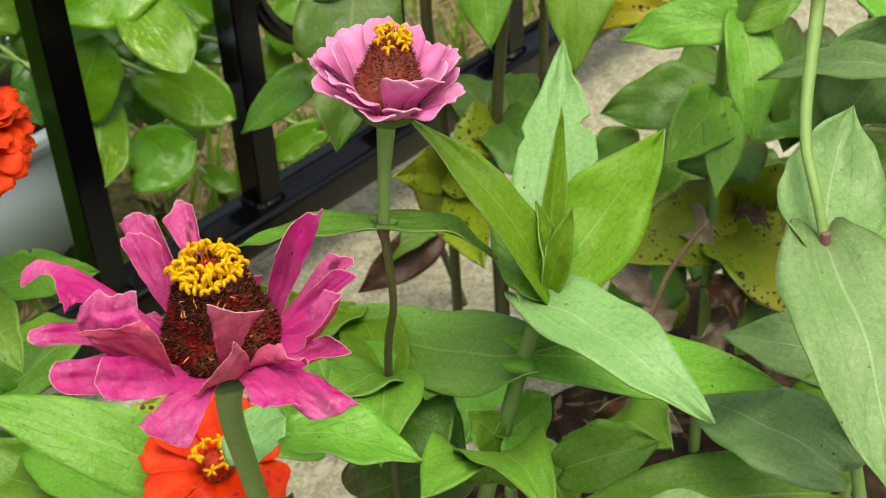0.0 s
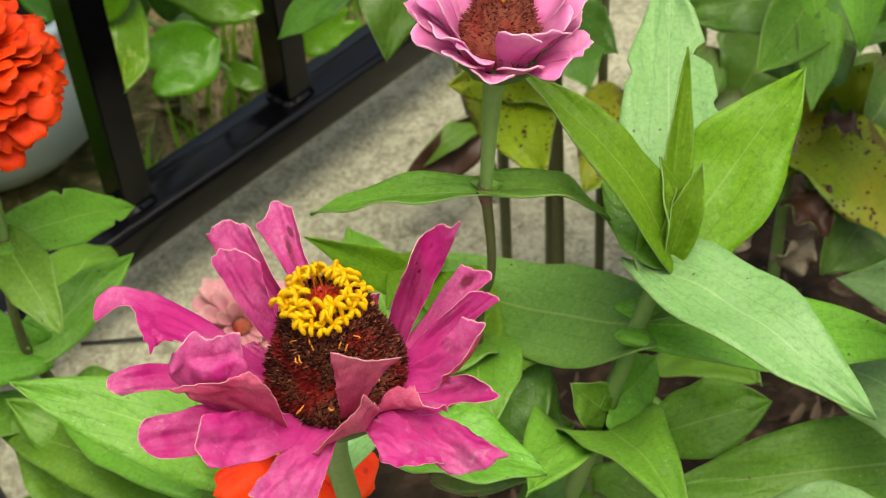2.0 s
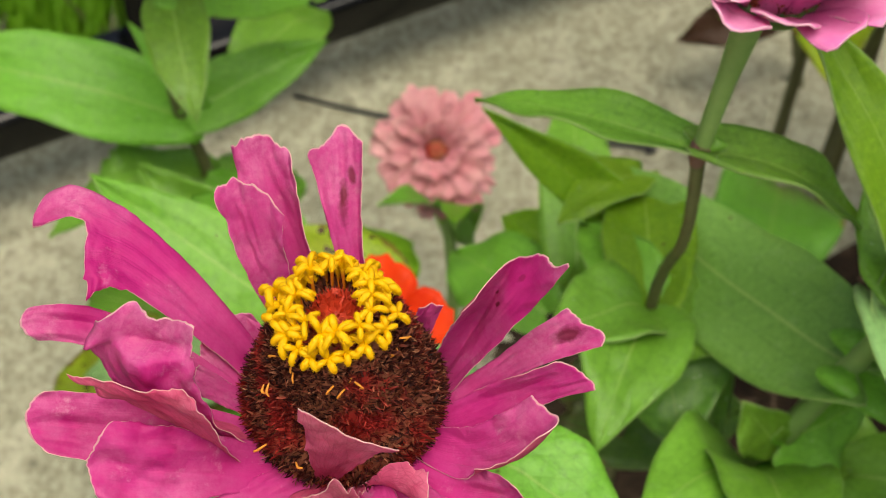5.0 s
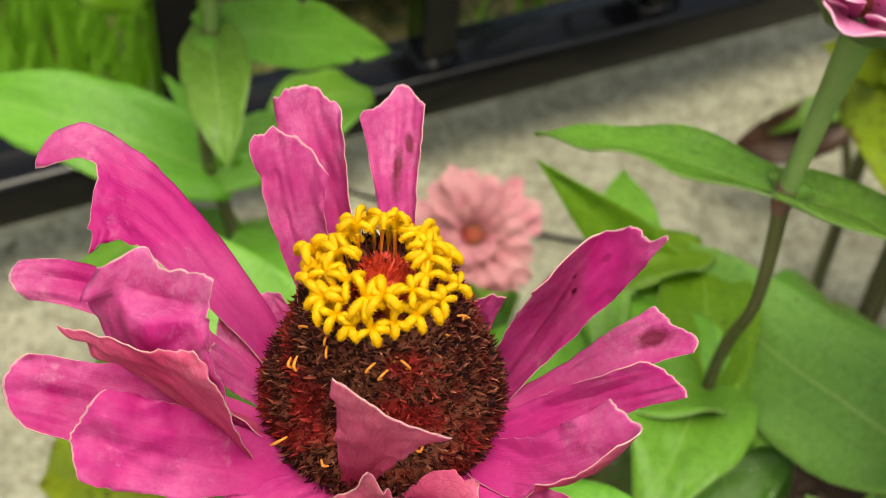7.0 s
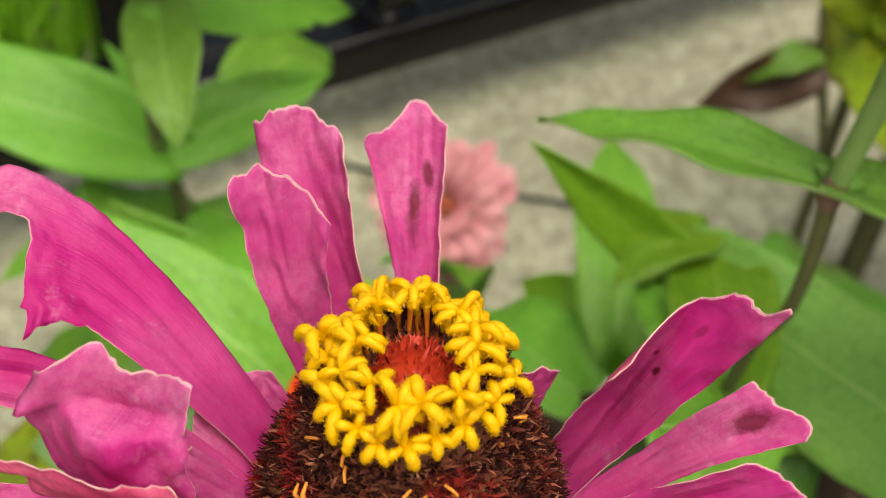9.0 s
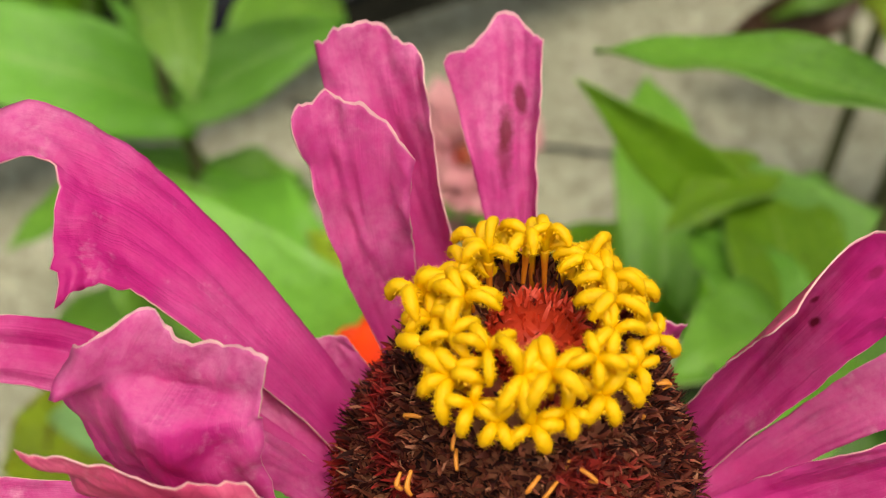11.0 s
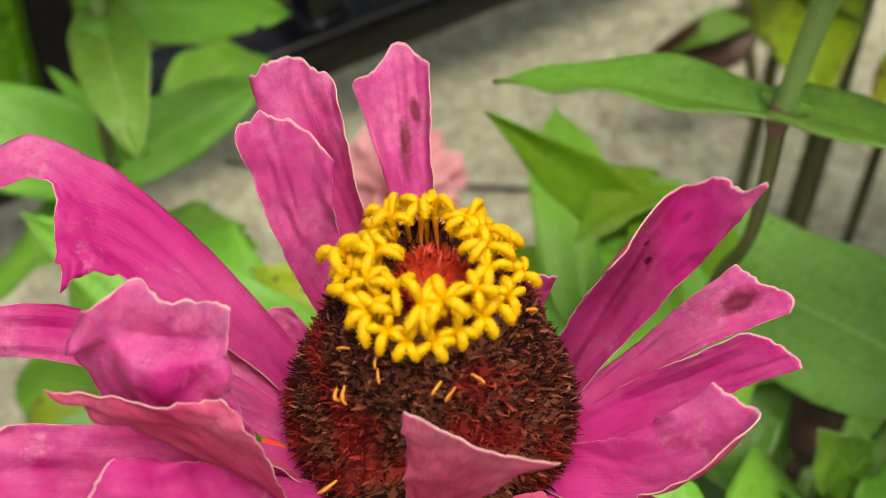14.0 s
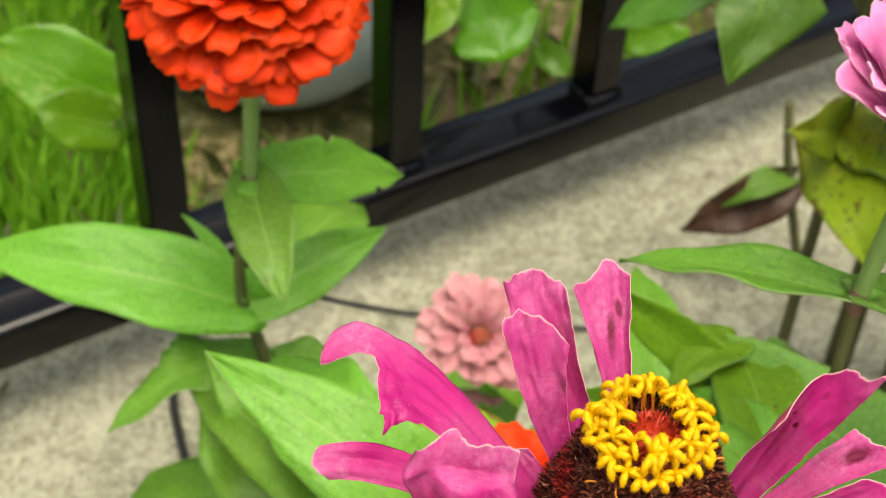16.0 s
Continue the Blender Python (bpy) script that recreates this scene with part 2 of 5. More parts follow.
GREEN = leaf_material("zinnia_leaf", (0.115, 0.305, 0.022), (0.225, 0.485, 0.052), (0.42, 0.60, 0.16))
PALE = leaf_material("pale_zinnia_leaf", (0.185, 0.38, 0.115), (0.275, 0.49, 0.175), (0.46, 0.62, 0.32), through=0.25, flush=0.35)
SOFT = leaf_material("soft_zinnia_leaf", (0.14, 0.335, 0.05), (0.245, 0.48, 0.095), (0.42, 0.60, 0.18))
LIME = leaf_material("young_zinnia_leaf", (0.17, 0.42, 0.018), (0.31, 0.58, 0.035), (0.46, 0.66, 0.16), through=0.5)
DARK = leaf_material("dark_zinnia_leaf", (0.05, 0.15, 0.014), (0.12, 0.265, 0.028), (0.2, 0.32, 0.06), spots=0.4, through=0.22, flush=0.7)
YELLOWED = leaf_material("ageing_zinnia_leaf", (0.16, 0.28, 0.012), (0.33, 0.45, 0.02), (0.2, 0.2, 0.04), spots=1.0, blotch=(0.46, 0.40, 0.02), through=0.28, flush=0.8)
LEAF_RIM = plain_material("leaf_margin", (0.16, 0.30, 0.05), (0.42, 0.58, 0.22), 160, 0.5, through=0.3)
SPOTTED = leaf_material("spotted_zinnia_leaf", (0.12, 0.28, 0.02), (0.24, 0.44, 0.045), (0.14, 0.10, 0.04), spots=0.5, through=0.28, flush=0.6)
GOLDEN = leaf_material("golden_zinnia_leaf", (0.32, 0.36, 0.012), (0.56, 0.50, 0.02), (0.3, 0.3, 0.06), spots=0.8, through=0.3)
DRY_PALE = leaf_material("bleached_dry_leaf", (0.16, 0.12, 0.08), (0.38, 0.32, 0.23), (0.3, 0.22, 0.14), through=0.1)
DRY = leaf_material("dry_leaf", (0.045, 0.018, 0.008), (0.09, 0.04, 0.018), (0.12, 0.07, 0.03), through=0.08)
POTHOS = leaf_material("pothos_leaf", (0.075, 0.24, 0.006), (0.15, 0.35, 0.012), (0.2, 0.40, 0.04), through=0.25, veins=3.0, rough=0.16)
# darker copy of the pothos leaf, with the shade between leaves in its colour
POTHOS_SHADED = leaf_material("shaded_pothos_leaf", (0.025, 0.10, 0.005), (0.06, 0.17, 0.009), (0.10, 0.22, 0.03), through=0.15, veins=3.0, rough=0.2)
POTHOS_V = leaf_material("variegated_pothos_leaf", (0.085, 0.26, 0.008), (0.17, 0.37, 0.015), (0.34, 0.52, 0.09), streaks=(0.58, 0.66, 0.16), through=0.25, veins=3.0, rough=0.2)
HOT, HOT_MID, HOT_PALE, HOT_RIM = (0.51, 0.009, 0.205), (0.67, 0.042, 0.315), (0.82, 0.32, 0.58), (0.86, 0.74, 0.62)
MAGENTA = petal_material("magenta_petal", HOT, HOT_MID, HOT_PALE, HOT_RIM, blush=0.7, through=0.38)
MAGENTA_SPECKED = petal_material("specked_magenta_petal", HOT, HOT_MID, HOT_PALE, HOT_RIM, blush=0.6, through=0.38, marks=((0.68, 0.52, 0.028, 0.9), (0.76, 0.66, 0.02, 0.8), (0.86, 0.45, 0.03, 0.5)))
MAGENTA_STAINED = petal_material("stained_magenta_petal", HOT, HOT_MID, HOT_PALE, HOT_RIM, blush=0.7, through=0.38, marks=((0.86, 0.50, 0.11, 0.8),))
MAGENTA_BROWNED = petal_material("browned_magenta_petal", HOT, HOT_MID, HOT_PALE, HOT_RIM, blush=0.7, through=0.38, marks=((0.72, 0.50, 0.07, 0.85), (0.80, 0.70, 0.05, 0.8), (0.63, 0.45, 0.08, 0.6)))
DRY_RIM = plain_material("dry_petal_margin", (0.62, 0.16, 0.28), (0.86, 0.76, 0.60), 260, 0.7, through=0.2)
ROSE = petal_material("rose_petal_underside", (0.56, 0.045, 0.15), (0.72, 0.10, 0.26), (0.80, 0.30, 0.42), (0.82, 0.66, 0.54), through=0.35, net=0.3)
PINK = petal_material("pink_petal", (0.76, 0.16, 0.48), (0.88, 0.31, 0.64), (0.95, 0.60, 0.82), (0.9, 0.75, 0.72), flecks=0.3)
FADED = petal_material("faded_pink_petal", (0.60, 0.19, 0.25), (0.74, 0.35, 0.41), (0.84, 0.58, 0.55), (0.6, 0.4, 0.25), blush=0.6, flecks=0.7)
ORANGE = petal_material("orange_petal", (0.70, 0.022, 0.003), (0.86, 0.060, 0.005), (0.92, 0.13, 0.012), (0.9, 0.16, 0.03), blush=0.35, flecks=0.9, gloss=0.2)
SCARLET = petal_material("scarlet_petal", (0.62, 0.012, 0.004), (0.82, 0.035, 0.006), (0.9, 0.1, 0.02), (0.8, 0.1, 0.03), blush=0.3)
def chaff_material(name, dim, warm=0.0):
    m = Mat(name, 0.7, spec=0.2)
    isl = m.n("NewGeometry").outputs["Random Per Island"]
    tone = m.ramp(isl, (0.0, (0.006, 0.001, 0.001)), (0.40, (0.045, 0.008, 0.006)), (0.65, (0.15, 0.032, 0.018)), (0.88, (0.26, 0.075, 0.040)), (1.0, (0.45, 0.20, 0.11)))
    red = m.mix(isl, (0.09, 0.003, 0.004), (0.46, 0.018, 0.020))
    tone = m.mix(m.ramp(m.noise(150, 3), (0.50, (0, 0, 0)), (0.62, (0.85, 0.85, 0.85))), tone, red)
    tone = m.mix(m.math("MULTIPLY", m.noise(420, 3), dim), tone, (0.03, 0.006, 0.005))
    if warm:
        tone = m.mix(warm, tone, m.mix(isl, (0.16, 0.03, 0.022), (0.42, 0.13, 0.08)))
    m.color(tone)
    m.bump(m.noise(1500, 3), 0.4, 0.0003)
    m.thin(tone, 0.15)
    return m.m


CHAFF = chaff_material("cone_chaff", 0.3)
CHAFF_WARM = chaff_material("warm_cone_chaff", 0.0, 0.65)
CHAFF_RED = plain_material("fresh_chaff", (0.36, 0.014, 0.005), (0.68, 0.06, 0.012), 700, 0.6, through=0.2)


def floret_material():
    m = Mat("yellow_floret", 0.6, spec=0.3)
    xyz = m.n("SeparateXYZ")
    m.l(m.coord(), xyz.inputs[0])
    tone = m.mix(m.noise(420, 3), (0.80, 0.43, 0.002), (0.88, 0.58, 0.004))
    tone = m.mix(m.math("MULTIPLY", m.n("ObjectInfo").outputs["Random"], 0.4), tone, (0.80, 0.45, 0.003))
    # amber tube
    tone = m.mix(m.ramp(m.math("MULTIPLY", xyz.outputs[2], 300.0), (0.0, (1, 1, 1)), (0.35, (0, 0, 0))), tone, (0.66, 0.20, 0.012))
    m.color(tone)
    m.bump(m.noise(2600, 3), 0.25, 0.0004)
    m.thin(tone, 0.2)
    return m.m


YELLOW = floret_material()
YELLOW_DRY = plain_material("spent_floret", (0.50, 0.15, 0.015), (0.76, 0.32, 0.03), 500, 0.6)
TWIG = plain_material("dead_twig", (0.10, 0.06, 0.035), (0.24, 0.17, 0.10), 300, 0.8, bump=0.6)
STEM = plain_material("green_stem", (0.15, 0.27, 0.06), (0.28, 0.42, 0.13), 240, 0.6, bump=0.5)
STEM_BROWN = plain_material("brownish_stem", (0.075, 0.065, 0.026), (0.15, 0.17, 0.06), 240, 0.65, bump=0.5)
NODE_RED = plain_material("reddish_node", (0.14, 0.05, 0.05), (0.26, 0.16, 0.12), 600, 0.7, bump=0.6)
SEPAL = plain_material("calyx", (0.04, 0.08, 0.015), (0.12, 0.2, 0.04), 200, 0.6)
IRON = plain_material("black_enamel", (0.0010, 0.0010, 0.0014), (0.002, 0.002, 0.003), 40, 0.14, bump=0.10, dist=0.001, spec=0.32)
POT = plain_material("pale_blue_plastic", (0.60, 0.75, 0.82), (0.68, 0.81, 0.87), 30, 0.35, bump=0.05)
CORD = plain_material("black_rubber", (0.008, 0.008, 0.009), (0.02, 0.02, 0.02), 100, 0.5)


def concrete_material():
    m = Mat("weathered_concrete", 0.85, spec=0.25)
    big = m.noise(7, 4)
    tone = m.ramp(m.noise(75, 8, rough=0.7), (0.3, (0.145, 0.150, 0.102)), (0.5, (0.315, 0.318, 0.226)), (0.72, (0.515, 0.512, 0.378)))
    grit = m.n("TexVoronoi", Scale=430.0)
    m.l(m.coord(), grit.inputs["Vector"])
    tone = m.mix(0.42, tone, m.ramp(grit.outputs["Color"], (0.2, (0.16, 0.14, 0.095)), (0.8, (0.545, 0.530, 0.40))))
    tone = m.mix(m.ramp(big, (0.4, (0, 0, 0)), (0.65, (0.15, 0.15, 0.15))), tone, (0.24, 0.23, 0.18))
    pale = m.ramp(m.noise(32, 6), (0.55, (0, 0, 0)), (0.7, (0.6, 0.6, 0.6)))
    tone = m.mix(pale, tone, (0.525, 0.518, 0.40))
    dark = m.ramp(m.noise(120, 6, rough=0.7), (0.56, (0, 0, 0)), (0.66, (1, 1, 1)))
    tone = m.mix(m.math("MULTIPLY", dark, 0.6), tone, (0.07, 0.065, 0.05))
    m.color(tone)
    m.bump(m.math("ADD", m.math("MULTIPLY", grit.outputs["Distance"], 0.3), m.noise(140, 7, rough=0.7)), 0.6, 0.003)
    return m.m


def soil_material(name, a, b, c):
    m = Mat(name, 0.95, spec=0.15)
    tone = m.ramp(m.noise(60, 6), (0.3, a), (0.55, b), (0.75, c))
    m.color(tone)
    m.bump(m.noise(110, 6), 0.9, 0.006)
    return m.m


CONCRETE = concrete_material()
SOIL = soil_material("dark_soil", (0.010, 0.007, 0.005), (0.03, 0.02, 0.013), (0.085, 0.055, 0.035))
TURF = soil_material("straw_and_turf", (0.045, 0.06, 0.018), (0.17, 0.15, 0.06), (0.48, 0.40, 0.22))
GRASS = plain_material("grass_blade", (0.14, 0.36, 0.014), (0.32, 0.60, 0.04), 18, 0.5, through=0.35)
LITTER = plain_material("dry_scraps", (0.03, 0.018, 0.010), (0.15, 0.10, 0.055), 25, 0.8)
STRAW = plain_material("straw", (0.26, 0.18, 0.08), (0.5, 0.40, 0.22), 30, 0.7)


# ---- building helpers ----
def part(name, bm, material, parent, label=""):
    """One mesh object, under a thing or a part."""
    me = bpy.data.meshes.new(name)
    bm.to_mesh(me)
    bm.free()
    for p in me.polygons:
        p.use_smooth = True
    me.materials.append(material)
    ob = new(name, me)
    ob.parent = parent
    if label:
        ob["label"] = label
    return ob


def thing(name, label, category, group="", kind="", at=(0, 0, 0)):
    ob = new(name)
    ob.location = at
    ob.empty_display_size = 0.01
    return tagged(ob, label, category, group, kind)


def rel(parent, p):
    """World point in the space of a thing that is only moved."""
    q = Vector(p)
    while parent is not None:
        q = q - parent.location
        parent = parent.parent
    return q


def sheet(rows, uvs, close=False):
    """A bmesh from rows of points, with uv."""
    bm = bmesh.new()
    layer = bm.loops.layers.uv.new("uv")
    vs = [[bm.verts.new(p) for p in r] for r in rows]
    for i in range(len(rows) - 1):
        for j in range(len(rows[0]) - 1):
            quad = ((i, j), (i, j + 1), (i + 1, j + 1), (i + 1, j))
            f = bm.faces.new([vs[a][b] for a, b in quad])
            for loop, (a, b) in zip(f.loops, quad):
                loop[layer].uv = uvs[a][b]
    return bm


def tube_mesh(points, radii, sides=8, ribs=0.0):
    """A bmesh tube through points (Catmull-Rom), with closed ends."""
    pts = [Vector(p) for p in points]
    fine, rad = [], []
    for i in range(len(pts) - 1):
        p0, p1, p2, p3 = pts[max(i - 1, 0)], pts[i], pts[i + 1], pts[min(i + 2, len(pts) - 1)]
        for k in range(6):
            u = k / 6
            fine.append(0.5 * (2 * p1 + (p2 - p0) * u + (2 * p0 - 5 * p1 + 4 * p2 - p3) * u * u + (3 * p1 - p0 - 3 * p2 + p3) * u ** 3))
            rad.append(radii[i] + (radii[i + 1] - radii[i]) * u)
    fine.append(pts[-1])
    rad.append(radii[-1])
    bm = bmesh.new()
    rings = []
    side = None
    for i, p in enumerate(fine):
        d = (fine[min(i + 1, len(fine) - 1)] - fine[max(i - 1, 0)]).normalized()
        if side is None:
            side = d.cross(Vector((0.3, 0.9, 0.2))).normalized()
        side = (side - d * side.dot(d)).normalized()
        other = d.cross(side)
        ring = []
        for k in range(sides):
            a = 2 * math.pi * k / sides
            r = rad[i] * (1 + ribs * (k % 2))
            ring.append(bm.verts.new(p + (side * math.cos(a) + other * math.sin(a)) * r))
        rings.append(ring)
    for r0, r1 in zip(rings, rings[1:]):
        for k in range(sides):
            bm.faces.new((r0[k], r0[(k + 1) % sides], r1[(k + 1) % sides], r1[k]))
    bm.faces.new(rings[0][::-1])
    bm.faces.new(rings[-1])
    return bm


def tube(name, points, radii, material, parent, sides=10, label="", ribs=0.0):
    return part(name, tube_mesh([rel(parent, p) for p in points], radii, sides, ribs), material, parent, label)


def leaf(plant, base, tip, width, material=None, bow=0.12, fold=0.25, up=(0, 0, 1), shape="ovate", wave=0.05, twist=0.0, seed=0, label="", name="leaf", bites=0):
    """One leaf blade from base to tip: bowed along its length, folded at the midrib, wavy at the margin."""
    rng = random.Random(seed * 7919 + int(abs(base[0]) * 1e4) + int(abs(tip[1]) * 1e5))
    b, t = rel(plant, base), rel(plant, tip)
    axis = t - b
    length = axis.length
    d = axis.normalized()
    side = d.cross(Vector(up))
    if side.length < 0.2:
        side = d.cross(Vector((0.3, -0.8, 0.3)))
    side.normalize()
    nrm = side.cross(d).normalized()
    n, m = (48 if bites else 18), 11
    ph = rng.uniform(0, 6)
    off = Vector((seed * 0.77, seed * 1.31, 0.5))
    nips = [(rng.uniform(0.3, 0.95), rng.choice((-1, 1)), rng.uniform(0.015, 0.04), rng.uniform(0.10, 0.28)) for _ in range(bites)]
    rows, uvs = [], []
    for i in range(n + 1):
        s = i / n
        if shape == "ovate":
            u = (s - 0.32) / 0.68
            w = math.sin(math.pi / 2 * (s + 0.10) / 0.42) ** 0.65 if u < 0 else (1 - u ** 2.15) * (1 - 0.16 * u * u)
        elif shape == "heart":
            w = math.sqrt(max(0, 1 - (2 * s - 0.86) ** 2 / 1.3)) if s < 0.55 else max(0, 1.0 - ((s - 0.42) / 0.58) ** 2.8)
        else:
            w = math.sin(math.pi * min(1, s ** 0.8)) ** 0.9 + 0.12 * (1 - s)
        mid = b + axis * s + nrm * (length * bow * math.sin(math.pi * s ** 0.9))
        tw = twist * s
        sd = side * math.cos(tw) + nrm * math.sin(tw)
        nn = nrm * math.cos(tw) - side * math.sin(tw)
        row, uv = [], []
        for j in range(m):
            v = j / (m - 1)
            x = (v - 0.5) * 2
            lift = fold * abs(x) ** 1.3 * w * width * 0.5
            rip = wave * width * abs(x) ** 2 * math.sin(ph + s * 13 + (2.1 if x > 0 else 0)) * min(1, w * 2)
            jag = 1 + 0.11 * noise.noise(off + Vector((s * 6, 4 if x > 0 else 11, 0))) * abs(x)
            for q, sgn, size, deep in nips:
                if sgn * x > 0.2 and abs(s - q) < size:
                    jag *= 1 - deep * (1 - ((s - q) / size) ** 2)
            rip += width * (0.035 if shape == "heart" else 0.075) * noise.noise(off + Vector((s * 4.5, x * 1.7, 0)))
            back = -length * math.sin(math.pi * min(1, 0.75 * abs(x))) * max(0, 0.3 - s) / 0.3 * (0.19 if shape == "heart" else 0.10)
            row.append(mid + sd * (x * w * width * 0.5 * jag) + nn * (lift + rip) + d * back)
            uv.append((s, v))
        rows.append(row)
        uvs.append(uv)
    ob = part(name, sheet(rows, uvs), material or GREEN, plant, label)
    sol = ob.modifiers.new("thickness", "SOLIDIFY")
    ob.data.materials.append(LEAF_RIM)
    sol.thickness, sol.offset, sol.material_offset_rim = 0.0005 if length > 0.03 else 0.0003, 0, 1
    return ob


def petal(parent, base, tip, w0, w1, material, nrm=None, bow=0.0, cup=0.25, ragged=0.022, curl=0.0, seed=0, name="petal", n=15, m=11, notch=0.0, slant=0.0, flare=0.0, hook=0.0, arc=0.0, label=""):
    """One ray petal: narrow at the base, wide and ragged at the tip."""
    rng = random.Random(seed)
    b, t = rel(parent, base), rel(parent, tip)
    axis = t - b
    length = axis.length
    d = axis.normalized()
    nv = Vector(nrm) if nrm else Vector((0, 0, 1))
    side = d.cross(nv)
    if side.length < 0.1:
        side = d.cross(Vector((0.4, 0.5, 0.2)))
    side.normalize()
    nv = side.cross(d).normalized()
    jag = [rng.uniform(-1, 1) for _ in range(m)]
    ph = rng.uniform(0, 6)
    roll, tw = rng.uniform(-0.5, 0.5), rng.uniform(-0.25, 0.25)
    off = Vector((seed * 1.7, seed * 0.9, 0.3))
    rows, uvs = [], []
    for i in range(n + 1):
        s = i / n
        w = w0 + (w1 - w0) * (s ** flare if flare else math.sin(math.pi / 2 * min(1, s * 1.12)) ** 1.5)
        if s > 0.8 and not flare:
            w *= 1 - 0.22 * ((s - 0.8) / 0.2) ** 2
        mid = b + axis * s + nv * (length * (bow * math.sin(math.pi * s) + curl * max(0, s - 0.6) ** 2))
        mid = mid + side * (hook * length * max(0, s - 0.45) ** 2 + arc * length * math.sin(math.pi * s))
        row, uv = [], []
        for j in range(m):
            v = j / (m - 1)
            x = (v - 0.5) * 2
            lift = cup * w * 0.5 * abs(x) ** 1.8
            lift += w * 0.22 * roll * (x * abs(x) ** 2) * s + w * 0.5 * tw * x * s
            rip = w1 * s * (0.05 * math.sin(ph + 5 * s + 3.0 * x) + 0.10 * noise.noise(off + Vector((s * 3.5, x * 1.6, 0))))
            w_edge = 1 + 0.10 * noise.noise(off + Vector((s * 5, 7 + (x > 0) * 9, 0))) * s
            end = (jag[j] * ragged - (abs(x) ** 3) * 0.07 - notch * math.exp(-(x * 5) ** 2) + slant * x) * length * s ** 5
            row.append(mid + side * (x * w * 0.5 * w_edge) + nv * (lift + rip) + d * end)
            uv.append((s, v))
        rows.append(row)
        uvs.append(uv)
    ob = part(name, sheet(rows, uvs), material, parent, label)
    sol = ob.modifiers.new("thickness", "SOLIDIFY")
    sol.thickness, sol.offset = 0.0004, 0
    return ob


def frame_of(axis):
    z = Vector(axis).normalized()
    x = z.cross(Vector((0, 1, 0.01))).normalized()
    return x, z.cross(x), z


def cone_mesh(center, axis, r, h, seed, count=900, size=0.0016, top=0.55):
    """A dome of upright chaff scales: a solid core set all over with small bracts. Returns core and scales in one bmesh."""
    rng = random.Random(seed)
    X, Y, Z = frame_of(axis)
    c = Vector(center)
    bm = bmesh.new()

    def prof(u):
        # u: 0 base, 1 top
        return r * ((1 - u ** 2.6 * (1 - top)) * (0.86 + 0.14 * math.sin(math.pi * min(1, u * 2)))) if u < 0.93 else r * top * (1 - ((u - 0.93) / 0.07) ** 2) ** 0.5
    rings = []
    for i in range(15):
        u = i / 14
        rings.append([bm.verts.new(c + Z * (h * u) + (X * math.cos(a) + Y * math.sin(a)) * max(prof(u) * 0.93, 1e-5)) for a in (2 * math.pi * k / 24 for k in range(24))])
    for r0, r1 in zip(rings, rings[1:]):
        for k in range(24):
            bm.faces.new((r0[k], r0[(k + 1) % 24], r1[(k + 1) % 24], r1[k]))
    gold = math.pi * (3 - 5 ** 0.5)
    for i in range(count):
        u = (i + 0.5) / count
        u = u ** 0.9
        a = i * gold + rng.uniform(-0.25, 0.25)
        out = X * math.cos(a) + Y * math.sin(a)
        tang = Z.cross(out)
        p = c + Z * (h * u) + out * prof(u) * 0.93
        tilt = 0.25 + 0.8 * u
        d = (out * (1 - 0.5 * tilt) + Z * tilt + tang * rng.uniform(-0.7, 0.7) + Z * rng.uniform(-0.3, 0.3)).normalized()
        l, w = size * rng.uniform(0.5, 1.6), size * rng.uniform(0.05, 0.16)
        wide = d.cross(out + tang * rng.uniform(-1.2, 1.2) + Z * 0.3).normalized() * w
        hook = (out * rng.uniform(-0.9, 0.9) + tang * rng.uniform(-0.9, 0.9) - Z * rng.uniform(-0.2, 0.7)).normalized()
        curl = rng.uniform(0.1, 1.3)
        last, way = None, d.copy()
        for k, g in enumerate((1.0, 1.25, 1.0, 0.35)):
            pair = (bm.verts.new(p - wide * g), bm.verts.new(p + wide * g))
            if last:
                bm.faces.new((last[0], last[1], pair[1], pair[0]))
            last = pair
            way = (way + hook * curl * (0.15 + 0.35 * k)).normalized()
            p = p + way * (l / 3)
    return bm


